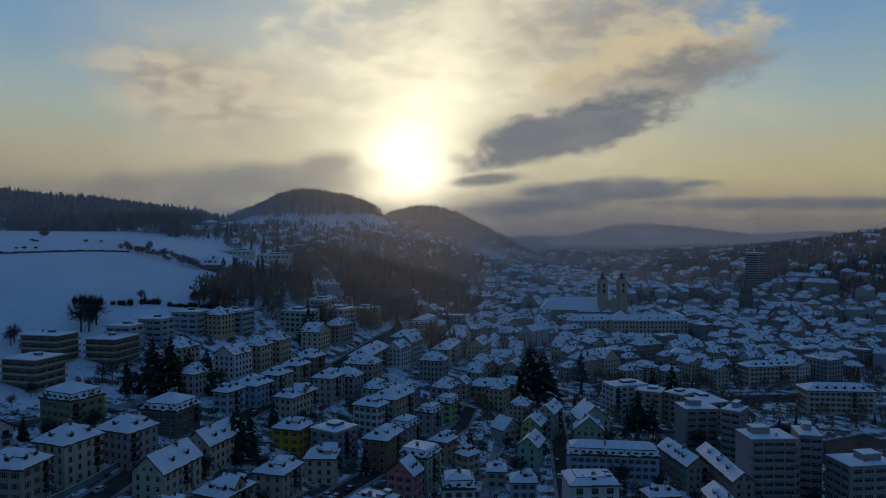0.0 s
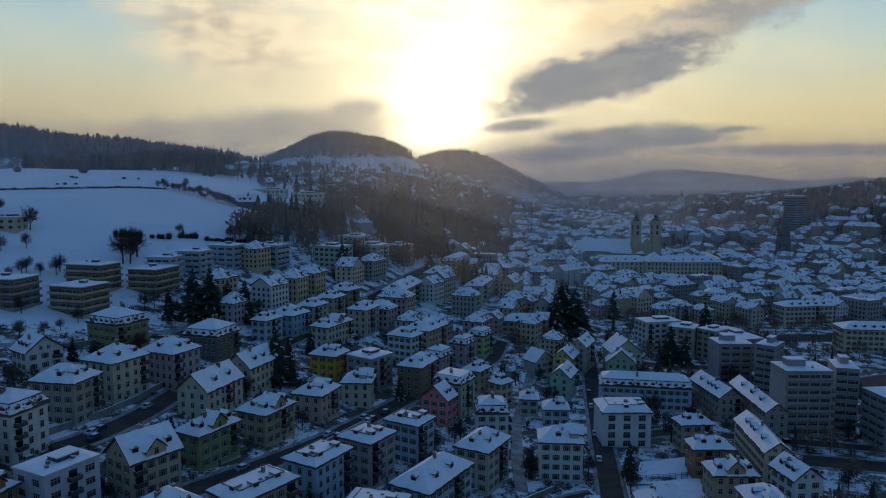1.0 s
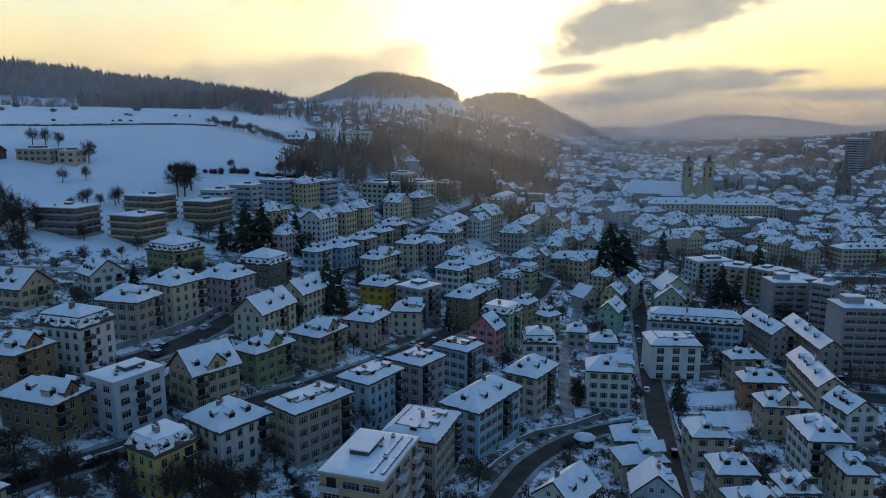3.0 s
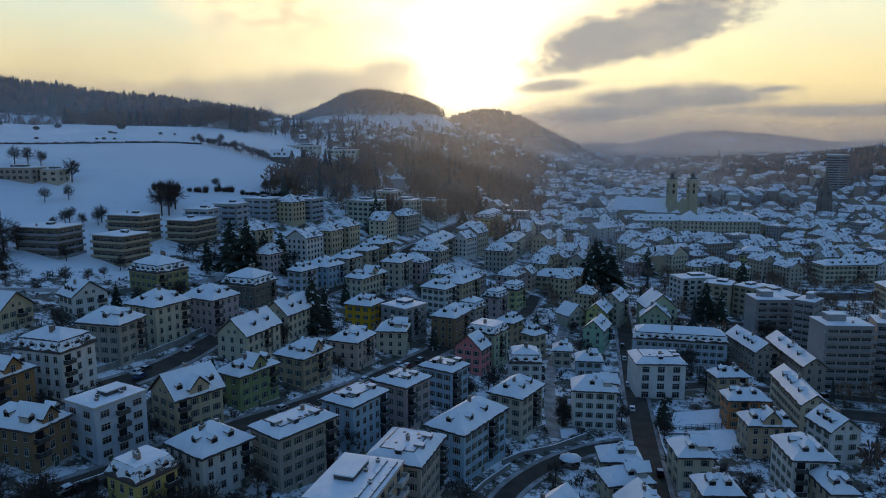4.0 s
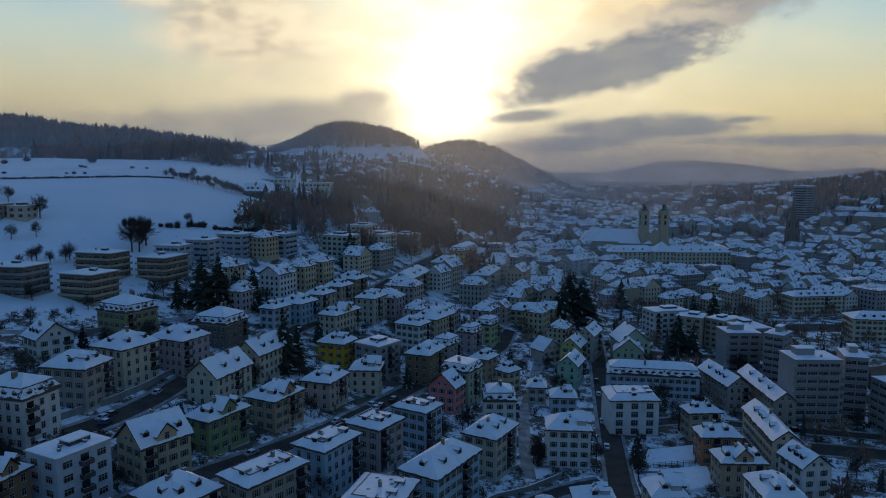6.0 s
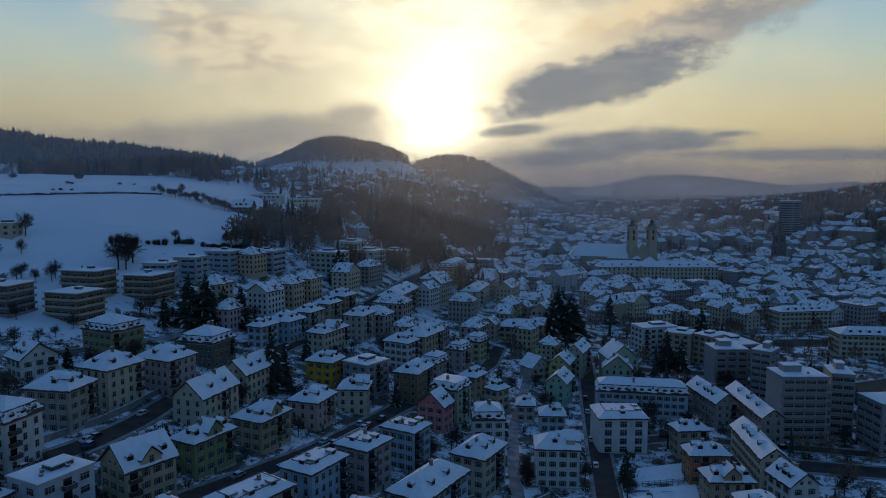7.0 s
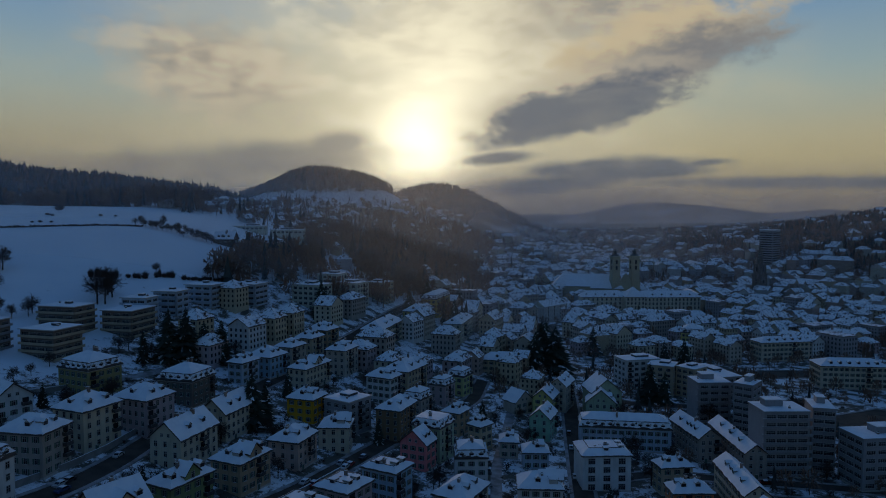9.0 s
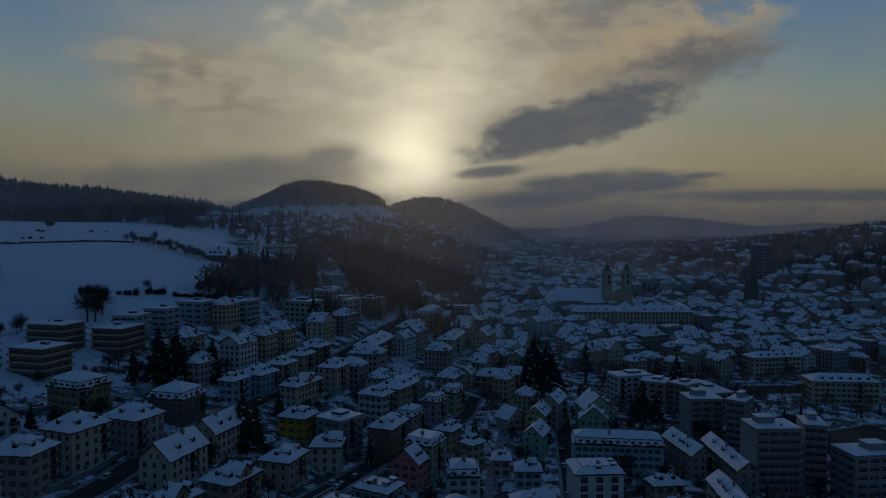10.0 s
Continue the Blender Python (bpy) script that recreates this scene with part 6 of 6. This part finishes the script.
part("roofs", snow.data("roofs", [CITY_SNOW, CITY_WALL]), far)["kind"] = "stuff"


# ---------------------------------------------------------------- woods
def far_fir(g, x, y, z, tall, r):
    """A spruce from afar: tiers of drooping, uneven boughs round a leaning tip."""
    for lo, hi, k in ((0.05, 0.58, 1.0), (0.36, 1.0, 0.62)) if y > 800 else ((0.04, 0.45, 1.0), (0.25, 0.72, 0.78), (0.5, 1.0, 0.5)):
        n = 8
        a0 = rng.uniform(0, 6.28)
        base = len(g.v)
        for i in range(n):
            a, q = a0 + 6.283 * i / n, r * k * (rng.uniform(0.85, 1.3) if i % 2 else rng.uniform(0.4, 0.65))
            g.v.append((x + q * math.cos(a), y + q * math.sin(a), z + tall * (lo + (0.0 if i % 2 else 0.09) + rng.uniform(-0.03, 0.04))))
        g.v.append((x + rng.uniform(-0.3, 0.3), y, z + tall * hi))
        for i in range(n):
            g.f.append((base + i, base + (i + 1) % n, base + n))
            g.m.append(0)


def far_bare(g, x, y, z, tall, r):
    """A leafless tree seen from afar: a stem and fans of twigs that open towards a rounded rim."""
    g.face([(x - 0.3, y, z - 1), (x + 0.3, y, z - 1), (x, y, z + tall * 0.6)])
    near = y < 780
    for _ in range(80 if near else 32):
        a, up = rng.uniform(0, 6.283), rng.uniform(-0.85, 1.0)
        out = math.sqrt(max(0.0, 1 - up * up)) * rng.uniform(0.6, 1.1)
        e = Vector((x + r * out * math.cos(a), y + r * out * math.sin(a), z + tall * (0.58 + 0.42 * up * rng.uniform(0.8, 1.1))))
        s = Vector((rng.uniform(-1, 1), rng.uniform(-1, 1), rng.uniform(-1, 1))).normalized() * (rng.uniform(0.05, 0.11) if near else rng.uniform(0.09, 0.19)) * r
        h = rng.uniform(0.15, 0.6)
        g.face([(x + h * (e.x - x), y + h * (e.y - y), z + tall * rng.uniform(0.38, 0.75)), tuple(e - s), tuple(e + s)])


def wood(name, label, spots, share, lo, hi, spread=0.17, stature=None):
    firs, bare = Geo(), Geo()
    for x, y in spots:
        tall = rng.uniform(lo, hi) * (stature(x) if stature else 1.0)
        if rng.random() < share:
            far_fir(firs, x, y, land(x, y) - 0.5, tall, tall * spread * rng.uniform(0.8, 1.2))
        else:
            far_bare(bare, x, y, land(x, y) - 0.5, tall * 0.9, tall * 0.34)
    w = thing(name, pose(0, 0, 0), label, "woods", kind="stuff")
    for n, g, m in (("firs", firs, WOODS), ("leafless_trees", bare, BARE_WOODS)):
        if g.f:
            part(n, g.data(n, m), w)["kind"] = "stuff"


def over(x0, x1, y0, y1, gap, test):
    out, y = [], y0
    while y < y1:
        x = x0 + rng.uniform(0, gap)
        while x < x1:
            px, py = x + rng.uniform(-0.45, 0.45) * gap, y + rng.uniform(-0.45, 0.45) * gap
            if test(px, py):
                out.append((px, py))
            x += gap
        y += gap
    return out


wood("hilltop_wood", "dark wood covering a rounded hilltop", over(-260, 110, 1050, 1340, 5.0, lambda x, y: dome(x, y, -66, 1210, 122, 150, 4) > 0.1 and land(x, y) > 127 - 7 * ease(-60, -200, x) + 8 * noise.noise((x / 30, y / 30, 2.0))), 0.35, 8, 20, 0.24)
wood("far_hill_wood", "dark wood on a far hill", over(-60, 580, 1620, 2250, 8.5, lambda x, y: land(x, y) > 58 + 14 * noise.noise((x / 70, y / 70, 1.0)) and not (x < 150 and y < 1800 and noise.noise((x / 60, y / 60, 5.0)) > -0.1)), 0.6, 11, 27, 0.27)
wood("ridge_forest", "spruce forest along the ridge above the meadow", over(-1150, -190, 790, 1160, 6.5, lambda x, y: x < -190 - 0.35 * max(0, 900 - y) and x < -0.16 * y), 0.7, 10, 29, 0.22, lambda x: 1 - 0.36 * ease(-300, -190, x) + 0.22 * noise.noise((x / 34, 0.0, 5.5)))
wood("dark_copse", "dark tall trees at the upper edge of the meadow", over(-330, -160, 660, 740, 6.5, lambda x, y: noise.noise((x / 25, y / 25, 1.0)) > -0.25), 0.2, 13, 25)
wood("slope_wood", "mixed leafless and conifer wood on the steep slope", over(-120, 190, 430, 1000, 6.0, lambda x, y: 38 < toe(y) - x < 205 and TAKEN.free(x, y, 2.0) and (y > 470 or toe(y) - x > 120) and noise.noise((x / 45, y / 45, 4.0)) > -0.30 and noise.noise((x / 24, y / 24, 6.0)) > -0.02), 0.14, 11, 23, 0.2)
wood("hollow_trees", "leafless trees and spruces in a hollow behind the meadow", over(-470, -320, 680, 760, 13, lambda x, y: noise.noise((x / 25, y / 25, 3.0)) > -0.1), 0.3, 9, 17)
wood("slope_trees", "scattered trees among hillside houses", over(-200, 300, 640, 1500, 13, lambda x, y: -30 < toe(y) - x < 330 and TAKEN.free(x, y, 2) and land(x, y) < 108 and rng.random() < 0.85), 0.4, 9, 20)
wood("tall_grove", "tall dark leafless grove with some spruces on the slope", over(-25, 130, 570, 960, 11.5, lambda x, y: 45 < toe(y) - x < 175 and TAKEN.free(x, y, 1.5) and noise.noise((x / 30, y / 30, 2.5)) > -0.08), 0.3, 15, 29)
wood("east_hill_wood", "dark wooded hill above the town", over(560, 1500, 760, 1700, 8.5, lambda x, y: land(x, y) > 22 and x < 0.8 * y + 80 and TAKEN.free(x, y, 2) and noise.noise((x / 90, y / 90, 6.0)) > -0.45), 0.5, 11, 23, 0.26)
wood("town_trees", "leafless street and garden trees in the town", over(60, 1000, 150, 1500, 9.5, lambda x, y: x < 0.75 * y + 30 and toe(y) - x < 40 and (y > 330 or x > 125) and TAKEN.free(x, y, 1.0) and rng.random() < 0.8), 0.15, 6, 13)
wood("valley_floor_woods", "dark woods and orchards beyond the town", over(330, 2300, 1380, 3000, 15, lambda x, y: x < 0.85 * y and TAKEN.free(x, y, 3) and noise.noise((x / 150, y / 150, 3.0)) > -0.15 - 0.25 * ease(1700, 2500, y)), 0.4, 9, 18, 0.45)
wood("far_valley_woods", "dark woods on the far valley hills", over(500, 3700, 2600, 4700, 27, lambda x, y: x < 0.85 * y and land(x, y) > 34 and noise.noise((x / 260, y / 260, 8.0)) > -0.28), 0.85, 13, 22, 0.85)


# ---------------------------------------------------------------- upright sheets that stand in for mist and haze
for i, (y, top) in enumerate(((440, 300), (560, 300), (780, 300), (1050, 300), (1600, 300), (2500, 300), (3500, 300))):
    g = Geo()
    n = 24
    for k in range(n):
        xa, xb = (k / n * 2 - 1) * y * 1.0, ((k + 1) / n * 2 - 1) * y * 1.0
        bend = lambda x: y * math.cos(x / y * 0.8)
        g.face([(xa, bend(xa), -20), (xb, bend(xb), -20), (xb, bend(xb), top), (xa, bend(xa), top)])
    tagged(new("mist", g.weld().data("mist", NEAR_HAZE_SHEET if y < 600 else (HAZE_SHEET if y < 1000 else (FAR_HAZE_SHEET if y < 2400 else DEEP_HAZE_SHEET)))), "upright translucent sheet standing in for valley mist and haze", "mist", kind="stuff")
